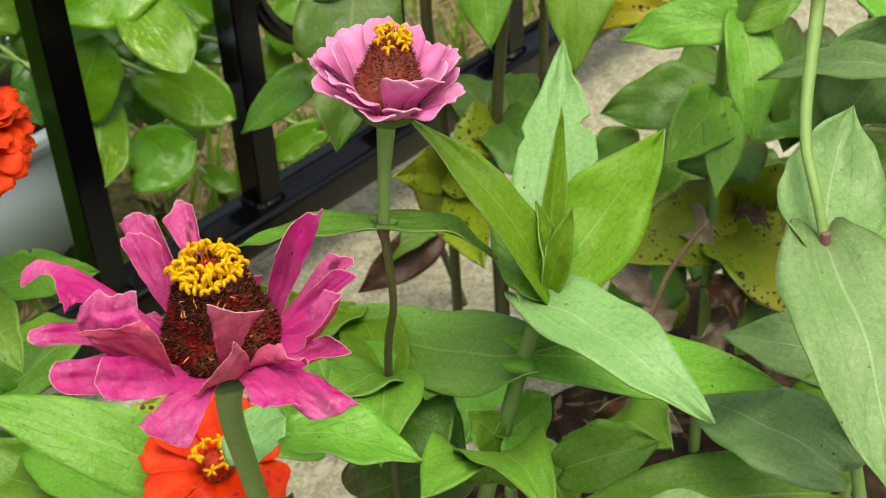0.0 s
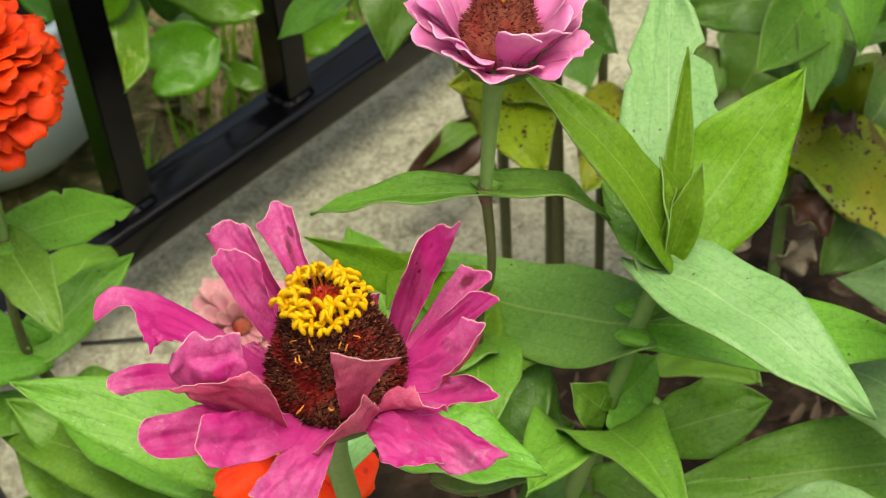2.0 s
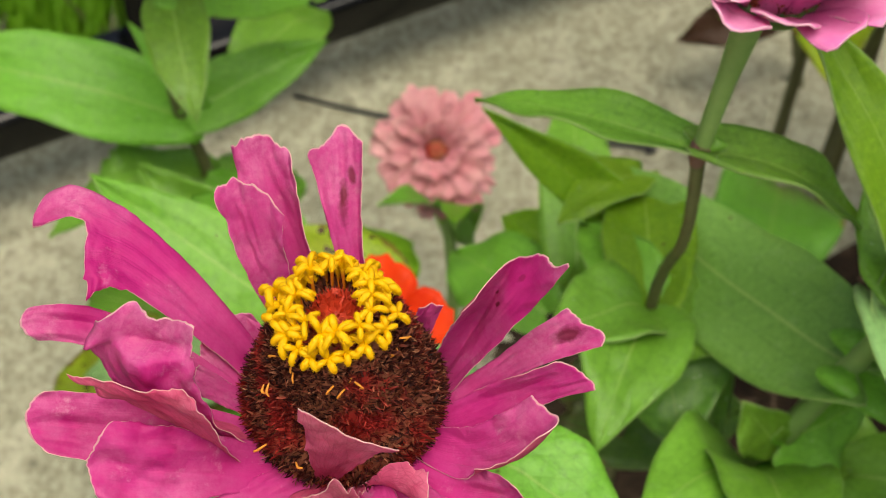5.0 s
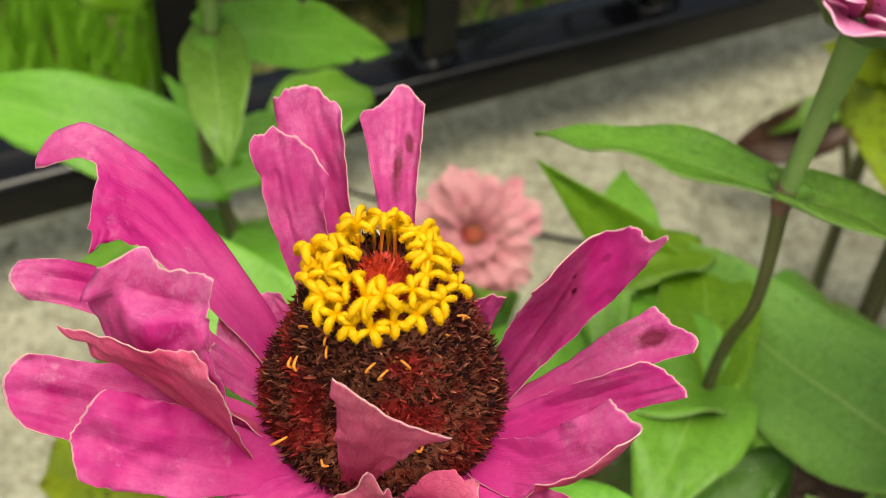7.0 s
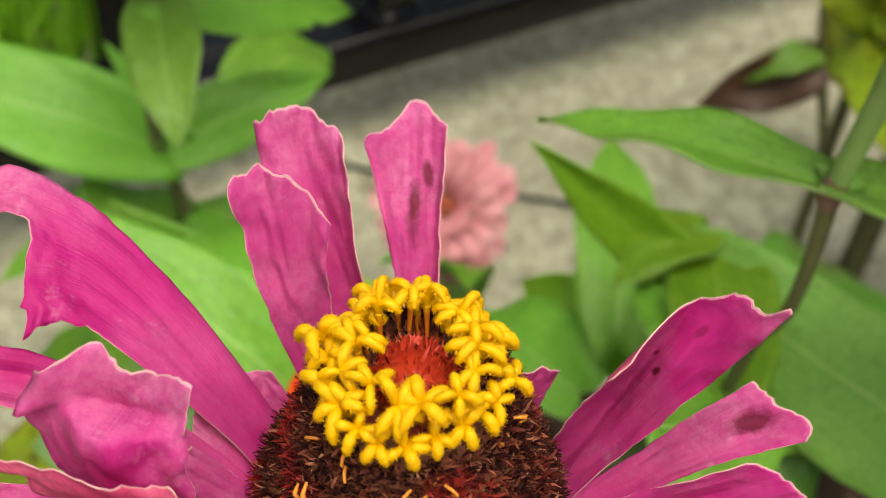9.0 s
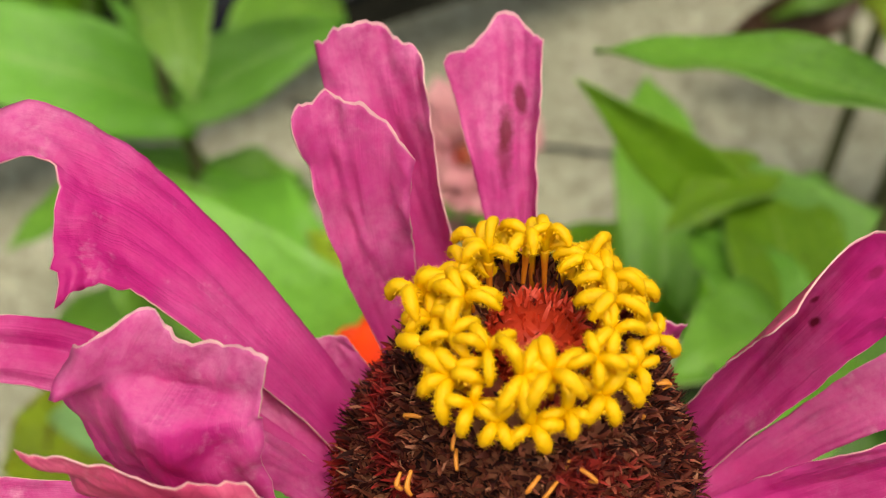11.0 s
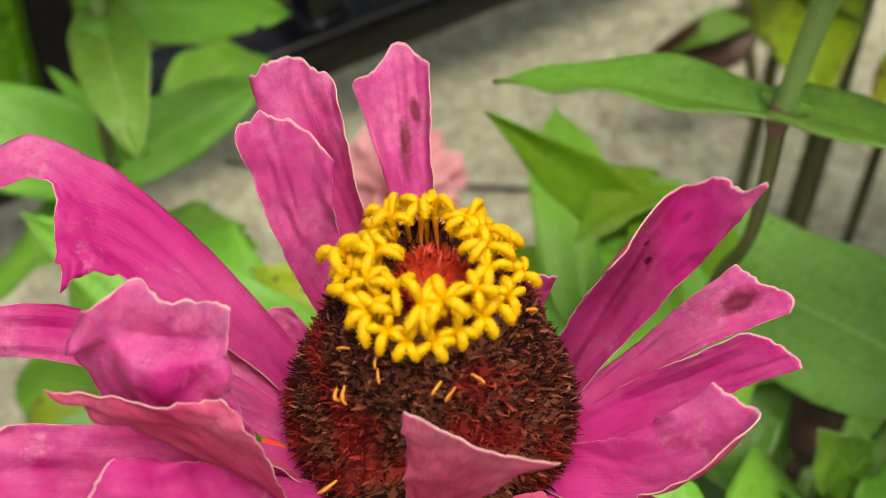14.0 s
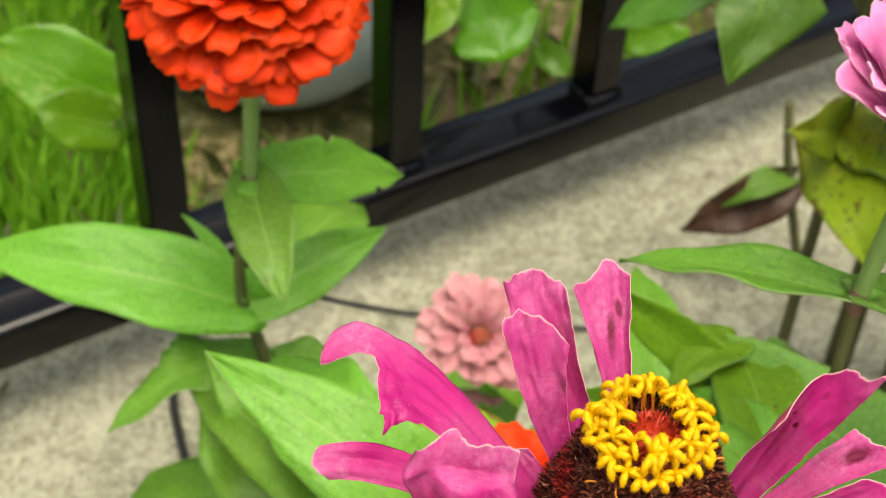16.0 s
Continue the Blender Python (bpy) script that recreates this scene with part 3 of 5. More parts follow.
def floret_mesh(length, seed):
    """A disc floret: a slim tube that opens into fat, hairy lobes that arch over."""
    rng = random.Random(seed)
    bm = bmesh.new()
    hub = Vector((0, 0, length * 0.45))
    tubes = [((Vector((0, 0, -length * 1.0)), Vector((0, 0, -length * 0.2)), hub), (length * 0.07, length * 0.10, length * 0.16))]
    lobes = 4 + seed % 2
    for k in range(lobes):
        a = 2 * math.pi * k / lobes + rng.uniform(-0.5, 0.5)
        o = Vector((math.cos(a), math.sin(a), 0))
        ln = length * rng.uniform(0.8, 1.08)
        up = rng.uniform(0.40, 0.95)
        rise = [0.0, 0.3 + 0.35 * up, up + 0.12, up - 0.02, up - 0.30]
        reach = [0.0, 0.16, 0.46, 0.80, 1.0]
        pts = [hub + o * ln * q + Vector((0, 0, ln * z)) for q, z in zip(reach, rise)]
        f = rng.uniform(0.85, 1.15)
        tubes.append((pts, [length * f * q for q in (0.09, 0.148, 0.192, 0.176, 0.07)]))
    for i, (pts, rad) in enumerate(tubes):
        t = tube_mesh(pts, rad, 8)
        me = bpy.data.meshes.new("tmp")
        t.to_mesh(me)
        t.free()
        bm.from_mesh(me)
        bpy.data.meshes.remove(me)
        if i:
            # short hairs all along the lobe
            for _ in range(190):
                j = rng.randint(0, 3)
                u = rng.random()
                p = pts[j].lerp(pts[j + 1], u)
                ax = (pts[j + 1] - pts[j]).normalized()
                d = Vector((rng.uniform(-1, 1), rng.uniform(-1, 1), rng.uniform(-1, 1)))
                d = (d - ax * d.dot(ax)).normalized()
                q = p + d * (rad[j] + (rad[j + 1] - rad[j]) * u) * 0.9
                s = ax * length * 0.013
                v = [bm.verts.new(q - s), bm.verts.new(q + s), bm.verts.new(q + (d + ax * 0.3) * length * 0.115)]
                bm.faces.new(v)
    return bm


def florets(parent, center, axis, radius, count, length, seed, lean=0.35, spread=0.25):
    """A ring of yellow florets on the shoulder of a cone; a few shapes, shared."""
    rng = random.Random(seed)
    X, Y, Z = frame_of(axis)
    shapes = []
    for k in range(6):
        me = bpy.data.meshes.new("floret")
        bm = floret_mesh(length, seed * 10 + k)
        bm.to_mesh(me)
        bm.free()
        for p in me.polygons:
            p.use_smooth = True
        me.materials.append(YELLOW)
        shapes.append(me)
    c = rel(parent, center)
    for k in range(count):
        a = 2 * math.pi * (k + rng.uniform(-0.3, 0.3)) / count
        out = X * math.cos(a) + Y * math.sin(a)
        rr = radius * (1 + rng.uniform(-spread, spread))
        ob = new("floret", shapes[rng.randrange(6)])
        ob.parent = parent
        d = (Z + out * (lean + 1.2 * (rr / radius - 1)) + Z.cross(out) * rng.uniform(-0.2, 0.2)).normalized()
        q = Vector((0, 0, 1)).rotation_difference(d) @ Euler((0, 0, rng.uniform(0, 6))).to_quaternion()
        ob.location = c + out * rr - Z * (length * 1.1 * max(0, rr / radius - 1) ** 1.0) + Z * rng.uniform(-0.1, 0.25) * length
        ob.rotation_mode = "QUATERNION"
        ob.rotation_quaternion = q
        s = rng.uniform(0.8, 1.12)
        ob.scale = (s, s, s)


def calyx(parent, center, axis, r, h):
    """Overlapping green bracts under a head."""
    X, Y, Z = frame_of(axis)
    c = rel(parent, center)
    bm = bmesh.new()
    prof = ((0.0025, -h), (r * 0.55, -h * 0.85), (r * 0.9, -h * 0.4), (r, 0.0), (r * 0.8, h * 0.1))
    rings = [[bm.verts.new(c + Z * z + (X * math.cos(a) + Y * math.sin(a)) * q * (1 + 0.05 * math.sin(9 * a + i))) for a in (2 * math.pi * k / 20 for k in range(20))] for i, (q, z) in enumerate(prof)]
    for r0, r1 in zip(rings, rings[1:]):
        for k in range(20):
            bm.faces.new((r0[k], r0[(k + 1) % 20], r1[(k + 1) % 20], r1[k]))
    part("calyx", bm, SEPAL, parent)


def ring_of_petals(parent, center, axis, count, r0, length, w, material, elev, seed, turn=0.0, cup=0.25, curl=0.0, jitter=0.12, bow=0.05, ragged=0.05):
    """A whorl of petals round a head, elev degrees above its disc."""
    rng = random.Random(seed)
    X, Y, Z = frame_of(axis)
    c = Vector(center)
    for k in range(count):
        a = turn + 2 * math.pi * (k + rng.uniform(-0.2, 0.2)) / count
        out = X * math.cos(a) + Y * math.sin(a)
        e = radians(elev + rng.uniform(-9, 9))
        d = out * math.cos(e) + Z * math.sin(e)
        ln = length * (1 + rng.uniform(-jitter, jitter))
        nrm = Z * math.cos(e) - out * math.sin(e)
        petal(parent, c + out * r0, c + out * r0 + d * ln, w * 0.35, w * rng.uniform(0.85, 1.1), material, nrm, bow=bow, cup=cup, curl=curl, ragged=ragged, seed=seed * 100 + k, n=9, m=7, notch=rng.choice((0, 0.05)))


# ---- ground ----
FENCE = Vector((0.866, 0.5, 0))        # along the fence
BACK = Vector((-0.5, 0.866, 0))        # away from the plants
FOOT = Vector((-0.02, 0.443, 0))       # foot of a baluster


def flat_piece(name, outline, z, material, label, depth=0.04):
    bm = bmesh.new()
    top = [bm.verts.new((x, y, z)) for x, y in outline]
    low = [bm.verts.new((x, y, z - depth)) for x, y in outline]
    bm.faces.new(top)
    for i in range(len(top)):
        j = (i + 1) % len(top)
        bm.faces.new((top[i], low[i], low[j], top[j]))
    bmesh.ops.recalc_face_normals(bm, faces=bm.faces)
    me = bpy.data.meshes.new(name)
    bm.to_mesh(me)
    bm.free()
    me.materials.append(material)
    return tagged(new(name, me), label, name.replace("_", " "), kind="structure")


bm = bmesh.new()
bmesh.ops.create_grid(bm, x_segments=60, y_segments=60, size=1.0)
for v in bm.verts:
    k = max(abs(v.co.x), abs(v.co.y))
    far = 1 + 300 * k ** 6
    v.co = Vector((v.co.x * 3 * far, v.co.y * 3 * far + 0.5, -0.035 + 0.012 * noise.noise(v.co * 14)))
me = bpy.data.meshes.new("ground")
bm.to_mesh(me)
bm.free()
me.materials.append(TURF)
ground = tagged(new("ground", me), "patchy lawn with dry straw and bare earth", "ground", kind="structure")


def line(a, b):
    """Plan point a metres along the fence and b behind it."""
    p = FOOT + FENCE * a + BACK * b
    return (p.x, p.y)


flat_piece("pavement", [line(-2.5, -2.0), line(2.5, -2.0), line(2.5, 0.045), line(-2.5, 0.045)], 0.0, CONCRETE, "weathered grey concrete slab with exposed grit")
# soil bed with a lumpy surface
bm = bmesh.new()
bmesh.ops.create_grid(bm, x_segments=90, y_segments=90, size=0.5)
for v in bm.verts:
    e = max(abs(v.co.x), abs(v.co.y)) / 0.5
    z = 0.022 * (1 - e ** 6) + 0.012 * noise.noise(v.co * 30) * (1 - e ** 4) - 0.004 + 0.006 * noise.noise(v.co * 80)
    x = v.co.x + 0.11 * noise.noise(v.co * 5) * e
    y = v.co.y + 0.11 * noise.noise(v.co * 8 + Vector((3, 1, 0))) * e
    v.co = Vector((x * 1.3 + 0.72 - 0.10 * max(0, -y), y * 1.3 - 0.24 + 0.12 * x, z))
me = bpy.data.meshes.new("soil_bed")
bm.to_mesh(me)
bm.free()
for p in me.polygons:
    p.use_smooth = True
me.materials.append(SOIL)
tagged(new("soil_bed", me), "dark crumbly soil of the flower bed", "soil", kind="structure")


# ---- fence ----
def box_mesh(c, u, v, w, du, dv, dw, bevel=0.0015):
    """A bevelled box about c with half sizes along u, v, w."""
    bm = bmesh.new()
    bmesh.ops.create_cube(bm, size=2)
    for q in bm.verts:
        q.co = Vector(c) + Vector(u) * q.co.x * du + Vector(v) * q.co.y * dv + Vector(w) * q.co.z * dw
    bmesh.ops.bevel(bm, geom=bm.edges[:], offset=bevel, segments=2, affect="EDGES")
    bmesh.ops.recalc_face_normals(bm, faces=bm.faces)
    return bm


def flat_shade(ob):
    for p in ob.data.polygons:
        p.use_smooth = False
    return ob


UP = Vector((0, 0, 1))
RAIL_TOP, RAIL_H, BAR = 0.070, 0.027, 0.0195


def rail_mesh(c, half, dv, dw, r):
    """A square tube along the fence with rounded corners, and a low seam on its top."""
    bm = bmesh.new()
    ring = []
    for sv, sw, a0 in ((1, -1, -90), (1, 1, 0), (-1, 1, 90), (-1, -1, 180)):
        for k in range(6):
            a = radians(a0 + 18 * k)
            ring.append((sv * (dv - r) + r * math.cos(a), sw * (dw - r) + r * math.sin(a)))
        if (sv, sw) == (1, 1):
            ring += [(0.004, dw), (0.0032, dw + 0.0006), (0.0020, dw + 0.0006), (0.0012, dw)]
    ends = [[bm.verts.new(c + FENCE * u + BACK * p + UP * q) for p, q in ring] for u in (-half, half)]
    n = len(ring)
    for k in range(n):
        bm.faces.new((ends[0][k], ends[0][(k + 1) % n], ends[1][(k + 1) % n], ends[1][k]))
    bm.faces.new(ends[0])
    bm.faces.new(ends[1][::-1])
    bmesh.ops.recalc_face_normals(bm, faces=bm.faces)
    return bm


fence = thing("iron_fence", "black painted iron fence with square bars on a concrete slab", "fence")
part("bottom_rail", rail_mesh(FOOT + UP * (RAIL_TOP - RAIL_H / 2), 2.4, 0.019, RAIL_H / 2, 0.0055), IRON, fence)
flat_shade(part("top_rail", box_mesh(FOOT + UP * 0.95, FENCE, BACK, UP, 2.4, 0.019, 0.017, 0.002), IRON, fence))
for k in range(-18, 19):
    c = FOOT + FENCE * (0.1283 * k) + UP * ((RAIL_TOP + 0.94) / 2)
    flat_shade(part("baluster", box_mesh(c, FENCE, BACK, UP, BAR / 2, BAR / 2, (0.94 - RAIL_TOP) / 2, 0.001), IRON, fence))
    # weld bead
    w = FOOT + FENCE * (0.1283 * k) + UP * (RAIL_TOP + 0.001)
    part("weld", box_mesh(w, FENCE, BACK, UP, BAR / 2 + 0.002, BAR / 2 + 0.002, 0.0022, 0.0018), IRON, fence)
for a in (-1.5, 1.7):
    c = FOOT + FENCE * a + UP * 0.018
    flat_shade(part("foot", box_mesh(c, FENCE, BACK, UP, 0.02, 0.018, 0.019, 0.001), IRON, fence))
# scrolls between bars
for k in (1,):
    c = FOOT + FENCE * (0.1283 * k)
    pts = [c + FENCE * (0.012 + 0.058 * (1 - math.cos(u)) / 1.0) + UP * (0.235 - 0.07 * math.sin(u)) for u in (math.pi * i / 8 for i in range(9))]
    tube("scroll", [c + FENCE * 0.012 + UP * 0.45] + pts + [c + FENCE * 0.116 + UP * 0.45], [0.0065] * 11, IRON, fence, 8)


# ---- the magenta zinnia ----
UPWARD = Vector((0, 0, 1))
TOP = Vector((0.0026, -0.0185, 0.3990))
HEAD_AXIS = Vector((-0.02, -0.04, 1.0)).normalized()
HEAD = TOP - HEAD_AXIS * 0.0235
zinnia = thing("zinnia_plant", "magenta zinnia with a brown cone and a yellow floret ring", "flower", at=(0.02, -0.01, 0.0))
tube("stem", [(0.030, 0.025, 0.0), (0.022, 0.030, 0.15), (0.009, 0.026, 0.28), (0.0035, 0.004, 0.335), HEAD - HEAD_AXIS * 0.008], [0.0030, 0.0028, 0.0030, 0.0032, 0.0038], STEM, zinnia, 12, ribs=0.06)
head = part("cone", cone_mesh(rel(zinnia, HEAD), HEAD_AXIS, 0.0139, 0.0230, 3, 13000, 0.00115, 0.58), CHAFF, zinnia, "dark brown cone of dry chaff")
part("fresh_chaff", cone_mesh(rel(zinnia, HEAD + HEAD_AXIS * 0.0180), HEAD_AXIS, 0.0042, 0.0062, 5, 1500, 0.0010, 0.7), CHAFF_RED, zinnia, "red fresh chaff in the middle of the disc")
calyx(zinnia, HEAD, HEAD_AXIS, 0.0125, 0.009)
florets(head, TOP + HEAD_AXIS * 0.0016, HEAD_AXIS, 0.0047, 14, 0.0024, 4, 0.26, 0.10)
florets(head, TOP - HEAD_AXIS * 0.0007, HEAD_AXIS, 0.0058, 20, 0.0024, 9, 0.50, 0.12)
# spent florets caught in the chaff
rng = random.Random(8)
for k in range(6):
    a, u = rng.uniform(3.3, 6.2), rng.uniform(0.35, 0.85)
    o = Vector((math.cos(a), math.sin(a), 0))
    q = HEAD + HEAD_AXIS * (0.0235 * u) + o * (0.0150 - 0.0045 * u * u)
    d = (o * 0.3 + UPWARD * rng.uniform(-0.6, 0.8) + HEAD_AXIS.cross(o) * rng.uniform(-1, 1)).normalized() * rng.uniform(0.0005, 0.0011)
    tube("spent_floret", [q - d, q + o * 0.0004, q + d], [0.0001, 0.0002, 0.00012], YELLOW_DRY, head, 5)
for k in range(14):
    a = rng.uniform(3.0, 6.5)
    o = Vector((math.cos(a), math.sin(a), 0))
    q = HEAD + HEAD_AXIS * rng.uniform(0.0195, 0.0222) + o * rng.uniform(0.0068, 0.0092)
    turn = HEAD_AXIS.cross(o) * rng.choice((-1, 1)) * rng.uniform(0.0002, 0.0006)
    tube("spent_curl", [q, q + o * 0.0006 + turn, q + o * 0.0009 - UPWARD * 0.0004 + turn * 1.8, q + o * 0.0005 - UPWARD * 0.0008 + turn], [0.00014, 0.00016, 0.00013, 0.00006], YELLOW_DRY, head, 5)


def ray(az, left, right, w0=0.004, material=MAGENTA, via=None, wm=0.0, rise=0.002, r=0.0125, bow=0.0, arc=0.0, flare=1.0, round_end=0.1, peak=(), fold=0.0, fold_at=0.0, cup=0.1, jag=0.03, crumple=0.14, curl=(0, 0, 0), flip=False, seed=0):
    """A petal of the magenta head, from the foot of its cone, az degrees round, to the two corners of its wide end.
    via: where its midline bends, wm: its width there.
    peak: offset across, height and width of a point on the end; fold: depth of a lengthwise crease;
    curl: flank (-1 or 1) that rolls inward, by how much of the width, and from how far along."""
    a = radians(az)
    out = Vector((math.cos(a), math.sin(a), 0))
    b = rel(zinnia, HEAD + out * r + UPWARD * rise)
    c1, c2 = rel(zinnia, left), rel(zinnia, right)
    end = (c1 + c2) / 2
    axis = end - b
    length = axis.length
    d = axis.normalized()
    across = c2 - c1
    W = across.length
    s1 = across / W
    s0 = HEAD_AXIS.cross(out)
    s0 = s0 if s0.dot(s1) > 0 else -s0
    inward = UPWARD - out * 0.8
    off = Vector((seed * 1.73, seed * 0.91, 0.3))
    n, m = 42, 27
    rows, uvs = [], []
    inner = 0
    for i in range(n + 1):
        s = i / n
        k = s ** (0.35 if via else 0.8)
        side = (s0 * (1 - k) + s1 * k).normalized()
        go = d
        if via:
            go = (axis + (rel(zinnia, via) - (b + end) / 2) * (4 - 8 * s)).normalized()
        nv = side.cross(go).normalized()
        inner += 1 if nv.dot(inward) > 0 else -1
        nv = nv if nv.dot(inward) > 0 else -nv
        w = w0 + (W - w0) * s ** flare
        if wm:
            w = w0 * (1 - s) * (1 - 2 * s) + wm * 4 * s * (1 - s) + W * s * (2 * s - 1)
        mid = b + axis * s + nv * (bow * length * math.sin(math.pi * s)) + side * (arc * length * math.sin(math.pi * s))
        if via:
            mid = mid + (rel(zinnia, via) - (b + end) / 2) * (4 * s * (1 - s))
        row, uv = [], []
        for j in range(m):
            v = j / (m - 1)
            x = (v - 0.5) * 2
            lift = cup * w * 0.5 * abs(x) ** 1.8 * (1 - 0.6 * s) - fold * w * math.exp(-((x - fold_at) * 3.2) ** 2) * math.sin(math.pi * min(1, 0.15 + 0.85 * s)) ** 0.5
            lift += W * min(1, 0.25 + s) * crumple * (noise.noise(off + Vector((s * 2.6, x * 1.5, 0))) + 0.45 * noise.noise(off + Vector((s * 7, x * 4, 3))) + 0.16 * noise.noise(off + Vector((s * 16, x * 8, 5))))
            lift += W * 0.05 * s * (noise.noise(off + Vector((s * 9, x * 0.6, 7)))) * abs(x) ** 4 * 2
            rough = 0.10 * noise.noise(off + Vector((s * 4.5, 7 + (x > 0) * 9, 0))) + 0.05 * noise.noise(off + Vector((s * 17, 3 + (x > 0) * 9, 0))) + 0.03 * noise.noise(off + Vector((s * 43, 5 + (x > 0) * 9, 0)))
            wide = x * (1 + rough * math.sin(math.pi * min(1, s * 0.9)))
            if curl[0] and x * curl[0] > 0.3:
                turn = (x * curl[0] - 0.3) / 0.7 * max(0, min(1, (s - curl[2]) / 0.3))
                wide -= curl[0] * 0.55 * curl[1] * turn ** 2
                lift += w * 0.5 * curl[1] * turn ** 1.6
            tip = round_end * (1 - x * x) + jag * (1.6 * noise.noise(off + Vector((x * 2.6, 31, 0))) + 1.0 * noise.noise(off + Vector((x * 7, 37, 0))) + 0.7 * noise.noise(off + Vector((x * 17, 41, 0))))
            if peak:
                tip += peak[1] * math.exp(-((x - peak[0]) / peak[2]) ** 2)
            row.append(mid + side * (wide * w * 0.5) + nv * lift + go * (tip * W * s ** 4))
            uv.append((s, v))
        rows.append(row)
        uvs.append(uv)
    if (inner < 0) != flip:
        rows, uvs = [q[::-1] for q in rows], [q[::-1] for q in uvs]
    ob = part("petal", sheet(rows, uvs), material, zinnia)
    ob.data.materials.append(ROSE)
    ob.data.materials.append(DRY_RIM)
    sol = ob.modifiers.new("thickness", "SOLIDIFY")
    sol.thickness, sol.offset, sol.material_offset, sol.material_offset_rim = 0.00013, 0, 1, 2
    return ob


# petals that stand up at the far side
ray(82, (-0.0037, 0.0109, 0.3956), (0.0052, 0.0125, 0.3970), 0.0030, MAGENTA_BROWNED, curl=(1, 0.45, 0.10), via=(0.0025, 0.0031, 0.3872), wm=0.0048, round_end=0.10, peak=(0.15, 0.26, 0.35), seed=45)
ray(108, (-0.0137, 0.0095, 0.3980), (-0.0039, 0.0086, 0.3980), 0.0034, curl=(1, 0.45, 0.10), via=(-0.0057, 0.0023, 0.3885), wm=0.0072, round_end=0.20, fold=0.06, jag=0.045, seed=16)
ray(127, (-0.0150, 0.0018, 0.3991), (-0.0055, -0.0009, 0.3972), 0.0030, via=(-0.0083, -0.0033, 0.3884), wm=0.0062, round_end=0.20, curl=(-1, 0.3, 0.2), jag=0.04, seed=17)
# the long petal with a drawn-out horn
ray(160, (-0.0300, -0.0129, 0.3925), (-0.0349, 0.0006, 0.3990), 0.0050, via=(-0.0241, -0.0060, 0.3928), wm=0.0120, round_end=-0.14, peak=(0.80, 0.40, 0.30), cup=0.05, seed=61, crumple=0.06, jag=0.035)
# small ones seen past the cone
ray(48, (0.0124, -0.0075, 0.3861), (0.0156, -0.0073, 0.3865), 0.003, seed=14)
ray(148, (-0.0144, -0.0078, 0.3821), (-0.0103, -0.0071, 0.3831), 0.003, seed=18)
ray(172, (-0.0166, -0.0141, 0.3813), (-0.0157, -0.0103, 0.3838), 0.003, seed=19)
ray(186, (-0.0164, -0.0194, 0.3818), (-0.0160, -0.0167, 0.3845), 0.003, seed=20)
# the near left side
ray(186, (-0.0367, -0.0153, 0.3868), (-0.0382, -0.0123, 0.3897), 0.004, via=(-0.0251, -0.0136, 0.3853), wm=0.0058, round_end=0.35, seed=3)
ray(205, (-0.0260, -0.0204, 0.3989), (-0.0137, -0.0216, 0.4001), 0.005, via=(-0.0194, -0.0248, 0.3896), wm=0.0125, round_end=0.05, peak=(-0.45, 0.20, 0.26), fold=0.16, fold_at=0.2, cup=0.05, flip=True, seed=2)
ray(214, (-0.0286, -0.0270, 0.3978), (-0.0142, -0.0299, 0.3983), 0.0030, ROSE, via=(-0.0164, -0.0292, 0.3911), wm=0.0118, r=0.0165, rise=0.003, round_end=-0.06, cup=0.0, crumple=0.06, seed=4)
ray(210, (-0.0334, -0.0301, 0.3838), (-0.0341, -0.0240, 0.3883), 0.005, via=(-0.0217, -0.0256, 0.3823), wm=0.0088, round_end=0.30, cup=0.25, fold=0.08, seed=5)
ray(228, (-0.0253, -0.0366, 0.3852), (-0.0236, -0.0302, 0.3917), 0.005, via=(-0.0161, -0.0315, 0.3840), wm=0.0088, round_end=0.22, fold=0.06, seed=6)
# the folded petal in front of the cone
ray(262, (-0.0005, -0.0338, 0.4017), (0.0112, -0.0373, 0.3993), 0.0022, ROSE, via=(0.0027, -0.0332, 0.3895), wm=0.0060, round_end=-0.10, cup=0.02, crumple=0.05, jag=0.015, seed=31)
ray(270, (-0.0070, -0.0362, 0.3794), (0.0039, -0.0391, 0.3934), 0.005, ROSE, flare=0.7, bow=-0.08, round_end=-0.06, cup=0.10, crumple=0.05, jag=0.02, fold=0.10, fold_at=0.3, seed=8)
ray(292, (0.0190, -0.0372, 0.3815), (0.0112, -0.0343, 0.3829), 0.005, flare=0.6, round_end=0.3, bow=0.10, fold=0.06, curl=(1, 0.8, 0.2), seed=9)
# the right side
ray(312, (0.0281, -0.0383, 0.3811), (0.0246, -0.0328, 0.3848), 0.005, flare=0.5, round_end=0.15, peak=(-0.7, 0.2, 0.3), bow=-0.10, arc=-0.03, fold=0.08, curl=(-1, 0.7, 0.3), seed=10)
ray(331, (0.0304, -0.0293, 0.3887), (0.0267, -0.0241, 0.3907), 0.005, via=(0.0219, -0.0270, 0.3818), wm=0.0078, round_end=0.12, peak=(-0.5, 0.22, 0.4), cup=0.30, curl=(-1, 0.9, 0.2), seed=11)
ray(342, (0.0350, -0.0228, 0.3915), (0.0298, -0.0200, 0.3925), 0.004, via=(0.0237, -0.0204, 0.3842), wm=0.0052, round_end=0.14, cup=0.25, seed=12)
ray(354, (0.0360, -0.0150, 0.3888), (0.0318, -0.0100, 0.3902), 0.004, MAGENTA_STAINED, via=(0.0250, -0.0143, 0.3833), wm=0.0040, round_end=0.12, peak=(-0.6, 0.15, 0.4), cup=0.25, seed=13)
